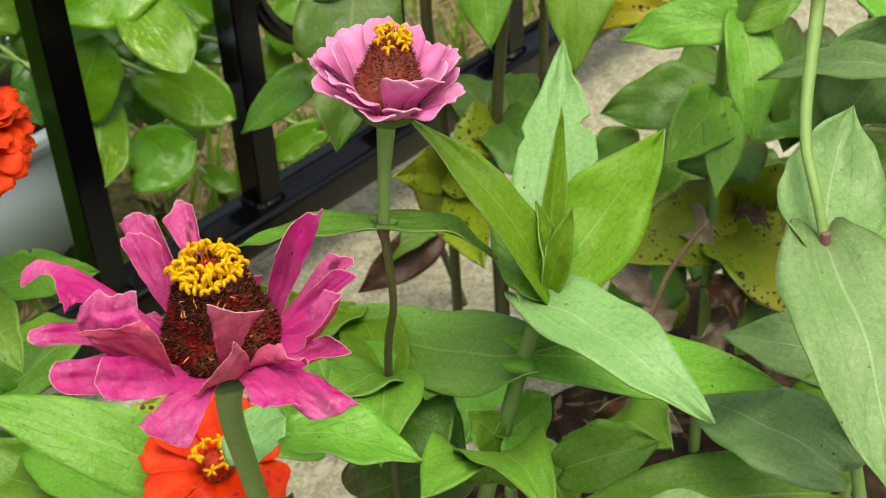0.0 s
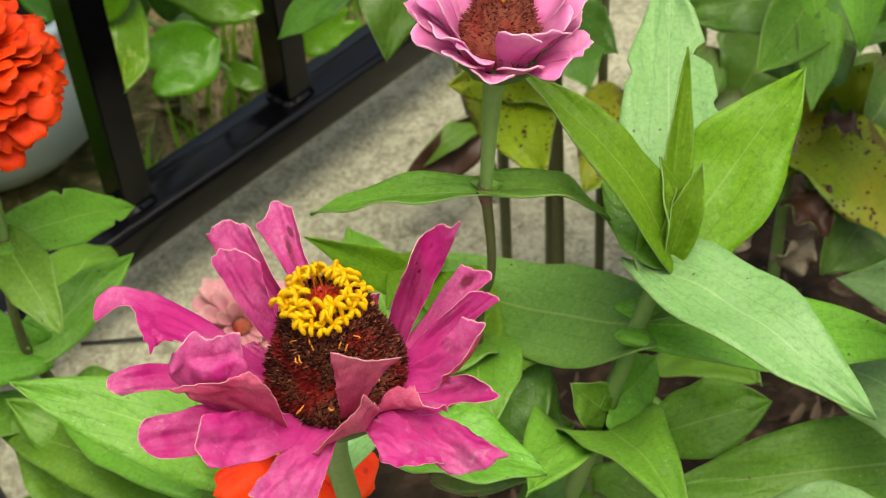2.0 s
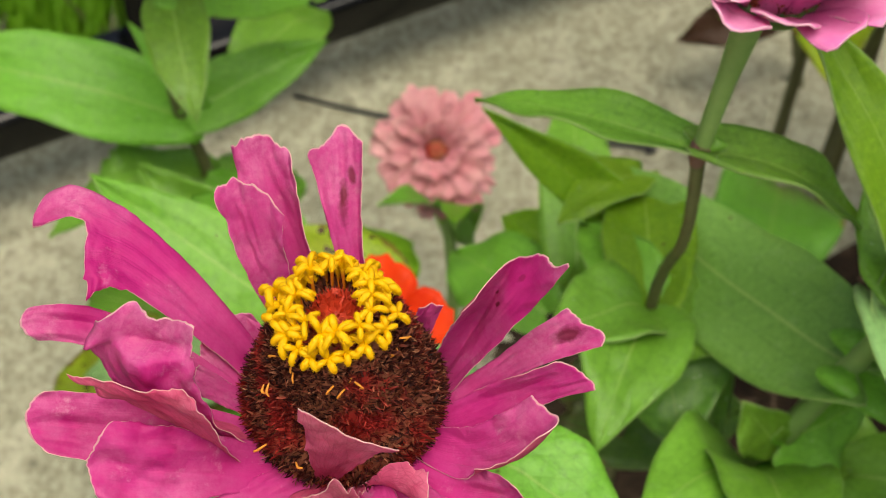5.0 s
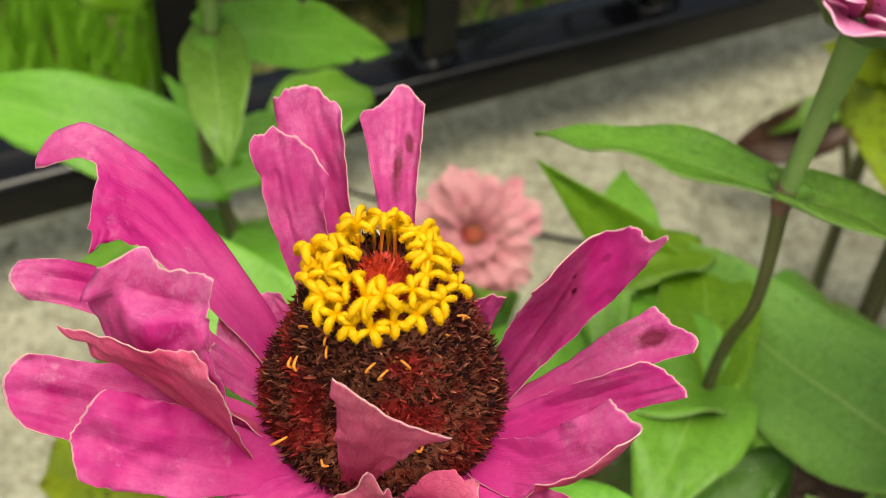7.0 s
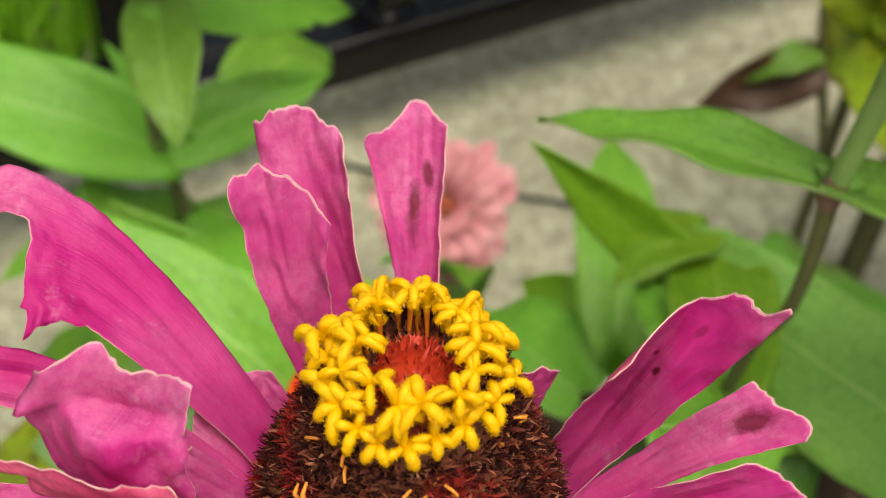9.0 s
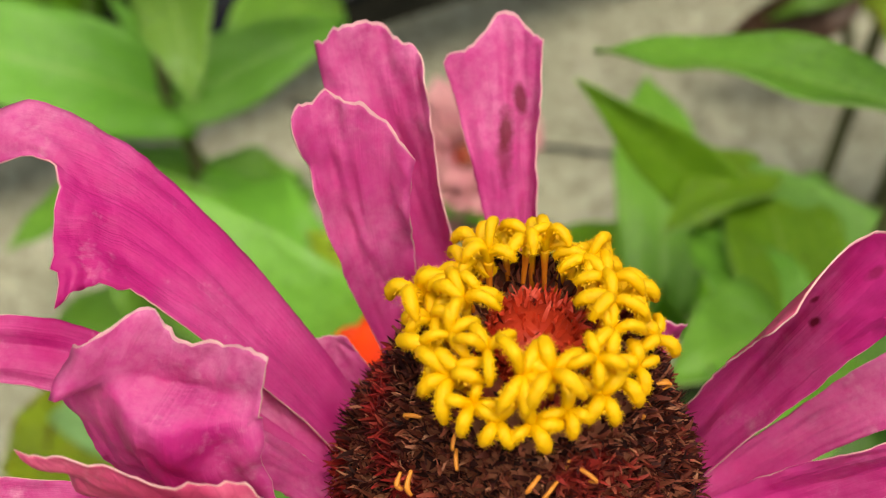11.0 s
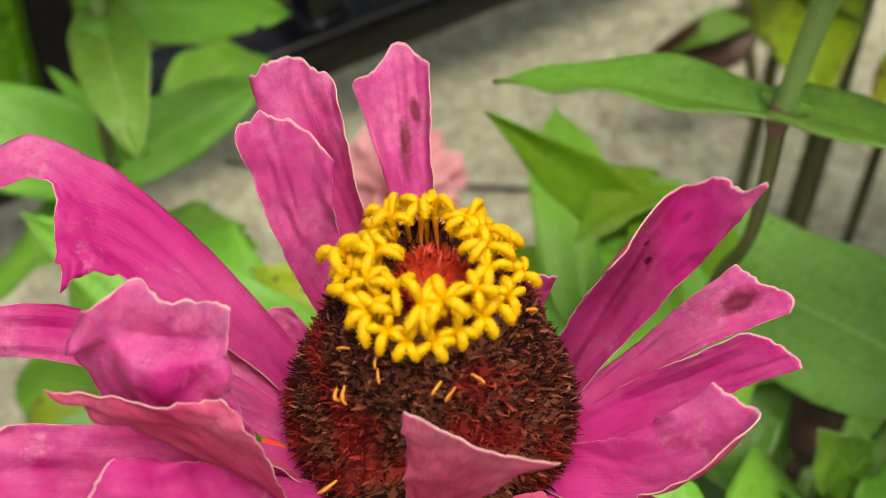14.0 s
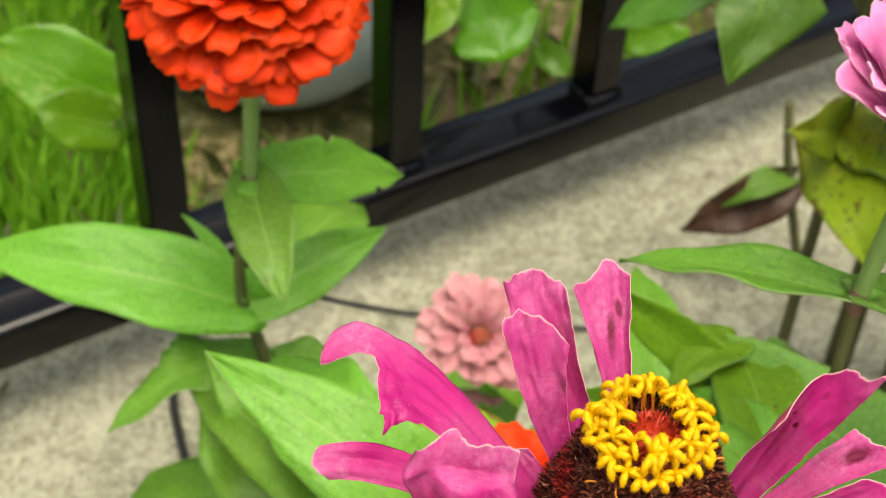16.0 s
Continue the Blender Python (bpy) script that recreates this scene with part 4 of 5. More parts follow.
ray(14, (0.0303, -0.0152, 0.4045), (0.0200, -0.0102, 0.3975), 0.0045, MAGENTA_SPECKED, via=(0.0209, -0.0131, 0.3897), wm=0.0088, round_end=0.24, peak=(-0.95, 0.20, 0.16), fold=0.10, fold_at=0.45, cup=0.12, crumple=0.08, curl=(1, 0.9, 0.0), seed=36)
# lower whorl, drooping
ray(245, (-0.0201, -0.0378, 0.3759), (-0.0105, -0.0433, 0.3722), 0.005, bow=0.12, flare=0.7, seed=21)
ray(285, (0.0047, -0.0411, 0.3782), (0.0151, -0.0451, 0.3771), 0.005, bow=0.12, flare=0.7, seed=22)
ray(300, (0.0170, -0.0422, 0.3696), (0.0280, -0.0437, 0.3722), 0.005, bow=0.1, flare=0.7, seed=23)
leaf(zinnia, (0.0204, 0.0129, 0.3154), (0.0517, -0.0042, 0.3093), 0.023, bow=0.08, seed=1)
leaf(zinnia, (0.0067, 0.0281, 0.2955), (0.0219, 0.0485, 0.2949), 0.018, PALE, seed=4)


# ---- the pink zinnia behind it ----
def zinnia_plant(label, stem, radii, at, material=STEM):
    p = thing("zinnia_plant", label, "flower", "zinnia plants in the bed", at=at)
    tube("stem", stem, radii, material, p, 10, ribs=0.05)
    return p


PINK_TOP = Vector((0.0679, 0.0660, 0.3790))
pink = zinnia_plant("pink zinnia with a cupped bloom on a long ribbed stem", [(0.068, 0.10, 0.0), (0.066, 0.092, 0.13), (0.0654, 0.0843, 0.2634), (0.0662, 0.0712, 0.3063), (0.0638, 0.0663, 0.3390)], [0.0021, 0.0018, 0.0014, 0.0012, 0.0015], at=(0.07, 0.08, 0.0), material=STEM_BROWN)
tube("upper_stem", [(0.0638, 0.0663, 0.3390), (0.0658, 0.0664, 0.3593), PINK_TOP], [0.0016, 0.0020, 0.0032], STEM, pink, 12, ribs=0.06)
AX = Vector((0.11, -0.10, 1)).normalized()
phead = part("cone", cone_mesh(rel(pink, PINK_TOP + AX * 0.004), AX, 0.0102, 0.0205, 13, 2200, 0.0013, 0.40), CHAFF_WARM, pink)
calyx(pink, PINK_TOP + AX * 0.004, AX, 0.0105, 0.007)
florets(phead, PINK_TOP + AX * 0.0250, AX, 0.0022, 6, 0.0022, 21, 0.30, 0.2)
florets(phead, PINK_TOP + AX * 0.0232, AX, 0.0036, 7, 0.0022, 22, 0.6, 0.15)
ring_of_petals(pink, PINK_TOP + AX * 0.0025, AX, 13, 0.0085, 0.0168, 0.0112, PINK, 42, 31, 0.1, cup=0.2)
ring_of_petals(pink, PINK_TOP + AX * 0.0035, AX, 12, 0.0085, 0.0185, 0.0108, PINK, 56, 32, 0.4, cup=0.2)
part("node", tube_mesh([rel(pink, Vector((0.0638, 0.0663, 0.3390)) - UP * 0.0035), rel(pink, (0.0638, 0.0663, 0.3390)), rel(pink, Vector((0.0638, 0.0663, 0.3390)) + UP * 0.003)], [0.0014, 0.0022, 0.0016], 10), NODE_RED, pink, "reddish hairy leaf node")
leaf(pink, (0.0638, 0.0663, 0.3390), (0.0208, 0.0888, 0.3284), 0.0125, bow=0.05, fold=0.4, seed=11)
leaf(pink, (0.0638, 0.0663, 0.3390), (0.1033, 0.0680, 0.3122), 0.0135, bow=0.12, fold=0.35, seed=12)
leaf(pink, (0.0654, 0.0843, 0.2634), (0.0498, 0.1150, 0.2581), 0.019, bow=0.1, seed=13)
leaf(pink, (0.0654, 0.0843, 0.2634), (0.0389, 0.0661, 0.2736), 0.024, bow=0.15, seed=14)
leaf(pink, (0.0654, 0.0843, 0.2634), (0.0506, 0.0433, 0.2646), 0.026, bow=0.18, seed=15)
leaf(pink, (0.0654, 0.0843, 0.2634), (0.0855, 0.0849, 0.2490), 0.026, bow=0.1, seed=16)
leaf(pink, (0.0654, 0.0843, 0.2634), (0.0682, 0.1408, 0.2487), 0.024, LIME, bow=0.1, seed=17)
leaf(pink, (0.0670, 0.0877, 0.2450), (0.0871, 0.0686, 0.2271), 0.03, DARK, bow=0.1, seed=18)
leaf(pink, (0.0671, 0.1342, 0.2567), (0.0436, 0.1091, 0.2648), 0.016, LIME, bow=0.1, seed=19)


# ---- the young plant with a lime heart ----
young = zinnia_plant("young zinnia plant with a bright lime leaf rosette", [(0.0907, 0.0699, 0.1953), (0.0975, 0.0590, 0.2488), (0.1052, 0.0555, 0.2845), (0.1110, 0.0520, 0.3110)], [0.0032, 0.0028, 0.0026, 0.0022], at=(0.11, 0.055, 0.0), material=STEM)
HUB = (0.1115, 0.0521, 0.3113)
leaf(young, HUB, (0.1553, 0.1441, 0.3470), 0.031, PALE, bites=9, bow=-0.06, fold=0.2, up=(-0.3, -0.6, 0.6), seed=21)
leaf(young, HUB, (0.1278, 0.0787, 0.3596), 0.0085, LIME, bow=-0.03, fold=0.6, up=(-0.1, -1, 0.2), seed=22)
leaf(young, HUB, (0.1586, 0.0684, 0.3506), 0.030, LIME, bow=-0.05, fold=0.25, up=(-0.4, -0.7, 0.6), seed=23)
leaf(young, HUB, (0.0789, 0.0824, 0.3659), 0.0165, LIME, bow=0.12, fold=0.3, up=(0.2, -0.6, 0.8), seed=24)
leaf(young, HUB, (0.1022, 0.0767, 0.3221), 0.017, bow=0.05, fold=0.2, up=(0, -0.8, 0.5), seed=25)
leaf(young, HUB, (0.1385, 0.0633, 0.3188), 0.019, bow=0.05, fold=0.2, up=(0, -0.8, 0.5), seed=26)
leaf(young, HUB, (0.1114, 0.0604, 0.3404), 0.0095, LIME, bow=0.06, fold=0.5, up=(0.4, -0.8, 0.3), seed=27)
leaf(young, HUB, (0.1218, 0.0558, 0.3383), 0.0095, LIME, bow=0.06, fold=0.5, up=(-0.4, -0.8, 0.3), seed=28)
leaf(young, HUB, (0.1154, 0.0565, 0.3332), 0.007, LIME, bow=0.06, fold=0.5, up=(0, -0.9, 0.3), seed=29)
leaf(young, (0.1067, 0.0524, 0.3087), (0.1372, -0.0134, 0.3018), 0.028, PALE, bow=0.08, fold=0.2, seed=30, twist=-0.3)
leaf(young, (0.1045, 0.0555, 0.2845), (0.0504, 0.1442, 0.2553), 0.034, SOFT, bow=-0.10, fold=0.12, up=(0.1, -0.6, 0.75), seed=31)
leaf(young, (0.1060, 0.0550, 0.2840), (0.1882, 0.0317, 0.2626), 0.026, bow=0.05, fold=0.2, up=(0, -0.45, 0.9), seed=32)
leaf(young, (0.0959, 0.0562, 0.2488), (0.1206, 0.0728, 0.2470), 0.022, bow=0.05, up=(0, -0.9, 0.5), seed=33)
leaf(young, (0.0959, 0.0562, 0.2488), (0.0849, 0.0580, 0.2643), 0.015, bow=0.05, up=(0, -0.9, 0.5), seed=34)
leaf(young, (0.0910, 0.0561, 0.2290), (0.0905, -0.0081, 0.2748), 0.026, bow=0.2, seed=35)
leaf(young, (0.0910, 0.0561, 0.2290), (0.0582, 0.0267, 0.2624), 0.030, bow=0.2, seed=36)


# ---- the tall plant with a scarlet bloom and pale leaves ----
tall = zinnia_plant("tall zinnia with a scarlet bloom and pale heart-based leaves", [(0.2051, -0.0106, 0.2024), (0.1974, 0.0314, 0.3201), (0.2045, 0.0600, 0.3439), (0.2259, 0.0935, 0.3729), (0.2334, 0.1086, 0.3846)], [0.0024, 0.0016, 0.0019, 0.0024, 0.003], at=(0.2, 0.03, 0.0))
leaf(tall, (0.1974, 0.0314, 0.3201), (0.2287, 0.0703, 0.3420), 0.036, PALE, bow=-0.12, fold=0.25, up=(-0.35, -0.85, 0.3), seed=41, twist=0.2)
leaf(tall, (0.1974, 0.0314, 0.3201), (0.1807, -0.0474, 0.2819), 0.042, PALE, bow=0.08, fold=0.12, up=(-0.1, -0.65, 0.7), seed=42)
part("node", tube_mesh([rel(tall, Vector((0.1974, 0.0314, 0.3201)) - UP * 0.003), rel(tall, (0.1974, 0.0314, 0.3201)), rel(tall, Vector((0.1974, 0.0314, 0.3201)) + UP * 0.004)], [0.0014, 0.0020, 0.0015], 10), NODE_RED, tall, "reddish leaf node")
SC = Vector((0.2341, 0.1100, 0.3850))
part("cone", cone_mesh(rel(tall, SC + UP * 0.004), UP, 0.007, 0.009, 43, 250, 0.0015, 0.6), CHAFF, tall)
calyx(tall, SC + UP * 0.002, UP, 0.0075, 0.006)
ring_of_petals(tall, SC + UP * 0.003, UP, 12, 0.006, 0.022, 0.0125, SCARLET, 2, 44, 0.2, curl=-0.6, bow=0.1)
ring_of_petals(tall, SC + UP * 0.005, UP, 8, 0.005, 0.018, 0.0115, SCARLET, 25, 45, 0.5)


# ---- the double orange zinnia ----
OR_TOP = Vector((-0.0639, 0.1937, 0.3229))
double = zinnia_plant("double orange zinnia, its full dome flecked with dark spots", [(-0.0759, 0.2205, -0.0121), (-0.0842, 0.2252, 0.0814), (-0.0694, 0.2108, 0.1602), (-0.0750, 0.2100, 0.1948), (-0.0732, 0.1997, 0.2323), (-0.0685, 0.1988, 0.2593)], [0.0028, 0.0026, 0.0022, 0.0020, 0.0017, 0.0019], at=(-0.08, 0.2, 0.0), material=STEM_BROWN)
tube("upper_stem", [(-0.0685, 0.1988, 0.2593), (Vector((-0.0685, 0.1988, 0.2593)) + OR_TOP) / 2, OR_TOP], [0.0020, 0.0024, 0.0032], STEM, double, 12, ribs=0.06)
DA = Vector((0.0, -0.15, 1)).normalized()
OC = OR_TOP + DA * 0.002
part("cone", cone_mesh(rel(double, OC), DA, 0.012, 0.02, 53, 120, 0.0015, 0.6), CHAFF_RED, double)
calyx(double, OC, DA, 0.012, 0.008)
for k, (cnt, r0, ln, w, el, hh) in enumerate(((24, 0.012, 0.0200, 0.0105, -14, 0.000), (24, 0.012, 0.0205, 0.0105, -4, 0.0025), (23, 0.0115, 0.0200, 0.0102, 6, 0.005), (22, 0.011, 0.0190, 0.0100, 16, 0.0075), (18, 0.010, 0.0180, 0.0110, 26, 0.010), (17, 0.009, 0.0165, 0.0105, 37, 0.0125), (15, 0.0075, 0.0150, 0.0100, 48, 0.015), (12, 0.006, 0.0130, 0.0090, 60, 0.017), (9, 0.004, 0.0110, 0.0080, 74, 0.019))):
    ring_of_petals(double, OC + DA * hh, DA, cnt, r0, ln, w, ORANGE, el, 60 + k, k * 0.37, cup=0.05, curl=-0.35, bow=0.07, ragged=0.035)
part("node", tube_mesh([rel(double, Vector((-0.0685, 0.1988, 0.2593)) - UP * 0.003), rel(double, (-0.0685, 0.1988, 0.2593)), rel(double, Vector((-0.0685, 0.1988, 0.2593)) + UP * 0.003)], [0.0015, 0.0026, 0.0019], 10), NODE_RED, double, "reddish hairy leaf node")
leaf(double, (-0.0685, 0.1988, 0.2593), (-0.0218, 0.2425, 0.2247), 0.021, bites=3, bow=0.08, fold=0.25, up=(0.2, -0.6, 0.8), seed=51)
leaf(double, (-0.0685, 0.1988, 0.2593), (-0.0569, 0.1601, 0.2443), 0.0195, bow=0.05, fold=0.2, up=(0.1, -0.8, 0.5), seed=52)
leaf(double, (-0.0750, 0.2100, 0.1948), (-0.1676, 0.2237, 0.2073), 0.032, bow=0.12, fold=0.2, up=(0, -0.5, 0.85), seed=53)
leaf(double, (-0.0750, 0.2100, 0.1948), (-0.0269, 0.2343, 0.2085), 0.022, bow=0.05, fold=0.2, up=(0.2, -0.5, 0.8), seed=54)
leaf(double, (-0.0694, 0.2108, 0.1602), (-0.1197, 0.1807, 0.1637), 0.025, bites=4, bow=0.25, fold=0.3, seed=55, wave=0.12)
leaf(double, (-0.0388, 0.1659, 0.1534), (-0.0858, 0.1877, 0.1961), 0.036, bow=0.1, fold=0.2, up=(-0.2, -0.6, 0.8), seed=56)
leaf(double, (-0.0694, 0.2108, 0.1602), (-0.0786, 0.1800, 0.1659), 0.022, bow=0.1, seed=57)
leaf(double, (-0.0674, 0.2100, 0.1596), (-0.0397, 0.2214, 0.1547), 0.022, bow=0.1, seed=58)
leaf(double, (-0.0821, 0.2203, 0.0911), (-0.0711, 0.2222, 0.1385), 0.022, LIME, bow=0.1, seed=59)
leaf(double, (-0.0821, 0.2188, 0.0895), (-0.0563, 0.1893, 0.1035), 0.03, LIME, bow=0.1, seed=60)
leaf(double, (-0.0821, 0.2188, 0.0895), (-0.1065, 0.1951, 0.1063), 0.02, bow=0.1, seed=61)
leaf(double, (-0.0750, 0.2105, 0.1995), (-0.0996, 0.2518, 0.1984), 0.006, bow=0.1, seed=62)


leaf(double, (-0.0497, 0.1550, 0.1556), (-0.0871, 0.1969, 0.1800), 0.046, bow=0.08, fold=0.15, up=(0, -0.6, 0.8), seed=63)
leaf(double, (-0.0460, 0.1549, 0.1557), (-0.0596, 0.2270, 0.1536), 0.040, LIME, bow=0.06, fold=0.15, up=(0, -0.6, 0.8), seed=64)


# ---- low orange bloom and the faded pink bloom ----
lo_c = Vector((0.0010, 0.0645, 0.2625))
low = zinnia_plant("low single orange zinnia among the leaves", [(-0.01, 0.11, 0.0), (-0.008, 0.095, 0.12), lo_c], [0.0028, 0.0026, 0.003], at=(-0.01, 0.11, 0.0))
LA = Vector((-0.1, -0.45, 1)).normalized()
lhead = part("cone", cone_mesh(rel(low, lo_c), LA, 0.0055, 0.007, 71, 160, 0.0016, 0.7), CHAFF_RED, low)
calyx(low, lo_c, LA, 0.006, 0.006)
florets(lhead, lo_c + LA * 0.0075, LA, 0.0035, 6, 0.0032, 72, 0.5)
ring_of_petals(low, lo_c, LA, 9, 0.005, 0.020, 0.0145, ORANGE, 15, 73, 0.3)
leaf(low, (0.0000, 0.0750, 0.2440), (-0.0715, 0.1070, 0.2810), 0.028, GREEN, bow=0.06, fold=0.15, up=(0.1, -0.6, 0.8), seed=2)

pk_c = Vector((0.010, 0.258, 0.130))
faded = zinnia_plant("faded dusty pink zinnia with drying petals", [(0.02, 0.25, 0.0), (0.018, 0.252, 0.07), pk_c], [0.0028, 0.0026, 0.003], at=(0.02, 0.25, 0.0))
PA = Vector((0.1, -0.75, 0.8)).normalized()
part("cone", cone_mesh(rel(faded, pk_c), PA, 0.006, 0.006, 81, 160, 0.0016, 0.7), CHAFF, faded)
calyx(faded, pk_c, PA, 0.007, 0.006)
ring_of_petals(faded, pk_c, PA, 17, 0.005, 0.0215, 0.0088, FADED, 8, 82, 0.1, cup=0.45)
ring_of_petals(faded, pk_c + PA * 0.0015, PA, 15, 0.0045, 0.0185, 0.0078, FADED, 24, 83, 0.3, cup=0.45)
ring_of_petals(faded, pk_c + PA * 0.003, PA, 10, 0.0038, 0.0120, 0.0062, FADED, 48, 84, 0.2, cup=0.5)
leaf(faded, (0.0543, 0.1377, 0.2098), (0.0543, 0.2053, 0.2181), 0.024, bow=0.1, seed=84)
leaf(faded, (0.02, 0.252, 0.08), (-0.0094, 0.2068, 0.1557), 0.02, bow=0.1, seed=85)
leaf(faded, (0.02, 0.252, 0.08), (0.0187, 0.1885, 0.1675), 0.02, LIME, bow=0.1, seed=86)
leaf(faded, (0.0697, 0.1283, 0.2413), (0.0235, 0.1237, 0.2907), 0.015, LIME, bow=0.05, up=(0, -0.7, 0.6), seed=87)
leaf(faded, (0.0024, 0.0934, 0.2370), (-0.0279, 0.1170, 0.2509), 0.03, YELLOWED, bow=0.1, seed=89)


# ---- ageing plants at the back ----
old = zinnia_plant("ageing zinnia plant with yellowed, brown-spotted leaves", [(0.197, 0.333, 0.0), (0.196, 0.331, 0.1), (0.1945, 0.3289, 0.2006), (0.1960, 0.3184, 0.2669), (0.1952, 0.3061, 0.3200)], [0.0035, 0.0032, 0.003, 0.0028, 0.0026], at=(0.2, 0.36, 0.0), material=STEM_BROWN)
for tip, w, mt in (((0.1812, 0.3622, 0.2159), 0.030, DARK), ((0.2098, 0.2925, 0.2018), 0.034, DARK), ((0.2310, 0.3636, 0.2035), 0.030, DARK), ((0.1619, 0.3091, 0.2045), 0.030, YELLOWED), ((0.1905, 0.2799, 0.1938), 0.030, DARK)):
    leaf(old, (0.1945, 0.3289, 0.2006), tip, w, mt, bow=0.08, fold=0.15, up=(0, -0.75, 0.6), seed=int(w * 1e4))
leaf(old, (0.1781, 0.3672, 0.1566), (0.1650, 0.2714, 0.1536), 0.046, YELLOWED, bow=0.05, fold=0.15, up=(-0.3, -0.8, 0.4), seed=92)
leaf(old, (0.1781, 0.3672, 0.1566), (0.1834, 0.3034, 0.1706), 0.036, YELLOWED, bow=0.05, fold=0.15, up=(0, -0.8, 0.4), seed=93)
leaf(old, (0.1781, 0.3672, 0.1566), (0.1270, 0.2947, 0.2051), 0.03, YELLOWED, bow=0.05, fold=0.15, up=(0, -0.8, 0.4), seed=94)
leaf(old, (0.1795, 0.3163, 0.3275), (0.1760, 0.2822, 0.2711), 0.034, bow=0.05, fold=0.2, up=(0, -0.9, 0.3), seed=95)
leaf(old, (0.2097, 0.3442, 0.3084), (0.1956, 0.3358, 0.2557), 0.030, DARK, bow=0.05, fold=0.2, up=(0, -0.9, 0.3), seed=96)
leaf(old, (0.2246, 0.3008, 0.3250), (0.2098, 0.2610, 0.2612), 0.038, SPOTTED, bow=0.05, fold=0.2, up=(0, -0.9, 0.3), seed=97)
leaf(old, (0.2294, 0.3051, 0.2627), (0.2789, 0.2743, 0.2760), 0.014, GOLDEN, bow=0.14, fold=0.3, up=(0, -0.7, 0.6), seed=98)
tube("side_stem", [(0.2282, 0.3453, 0.0000), (0.2276, 0.3455, 0.1238), (0.2282, 0.3453, 0.2475), (0.2212, 0.3170, 0.3108)], [0.0028, 0.0026, 0.0024, 0.0024], STEM_BROWN, old, 8)
tube("side_stem", [(0.180, 0.370, 0.0), (0.1781, 0.3672, 0.1566), (0.1599, 0.3308, 0.2690), (0.1601, 0.3182, 0.3220)], [0.0032, 0.003, 0.003, 0.0028], STEM_BROWN, old, 8)
# hanging brown leaf on a bent stem
tube("side_stem", [(0.2044, 0.4336, 0.0000), (0.1984, 0.4418, 0.0271), (0.1863, 0.4398, 0.0686), (0.1811, 0.4478, 0.1067)], [0.0028, 0.0028, 0.0026, 0.0024], STEM_BROWN, old, 8)
leaf(old, (0.1887, 0.4395, 0.0611), (0.1316, 0.4273, 0.0362), 0.030, DRY, bow=0.10, fold=0.3, wave=0.12, up=(0.0, -0.8, 0.5), seed=99)
leaf(old, (0.1878, 0.4382, 0.0640), (0.1460, 0.4308, 0.0484), 0.016, GREEN, bow=0.2, fold=0.2, up=(0, -0.4, 0.9), seed=100)

high = zinnia_plant("tall zinnia plant with broad spotted green leaves beside the fence", [(0.205, 0.362, 0.0), (0.195, 0.358, 0.16), (0.1290, 0.3445, 0.2925), (0.1283, 0.3325, 0.3282)], [0.0035, 0.0032, 0.003, 0.0028], at=(0.14, 0.36, 0.0), material=STEM_BROWN)
leaf(high, (0.1290, 0.3445, 0.2925), (0.1005, 0.2965, 0.2250), 0.053, DARK, bites=4, bow=0.05, fold=0.12, up=(-0.1, -0.9, 0.4), seed=101)
leaf(high, (0.1290, 0.3445, 0.2925), (0.0905, 0.3560, 0.3060), 0.036, DARK, bow=0.05, fold=0.15, up=(0, -0.8, 0.6), seed=102)
leaf(high, (0.1293, 0.3453, 0.2936), (0.1140, 0.3772, 0.3139), 0.040, DARK, bow=0.05, fold=0.15, up=(0, -0.8, 0.6), seed=103)
leaf(high, (0.1048, 0.3431, 0.2451), (0.0626, 0.3465, 0.2166), 0.022, DARK, bow=0.08, fold=0.25, up=(0, -0.6, 0.8), seed=104)
leaf(high, (0.1293, 0.3453, 0.2936), (0.1632, 0.3568, 0.3064), 0.036, bow=0.05, fold=0.15, up=(0, -0.8, 0.6), seed=105)

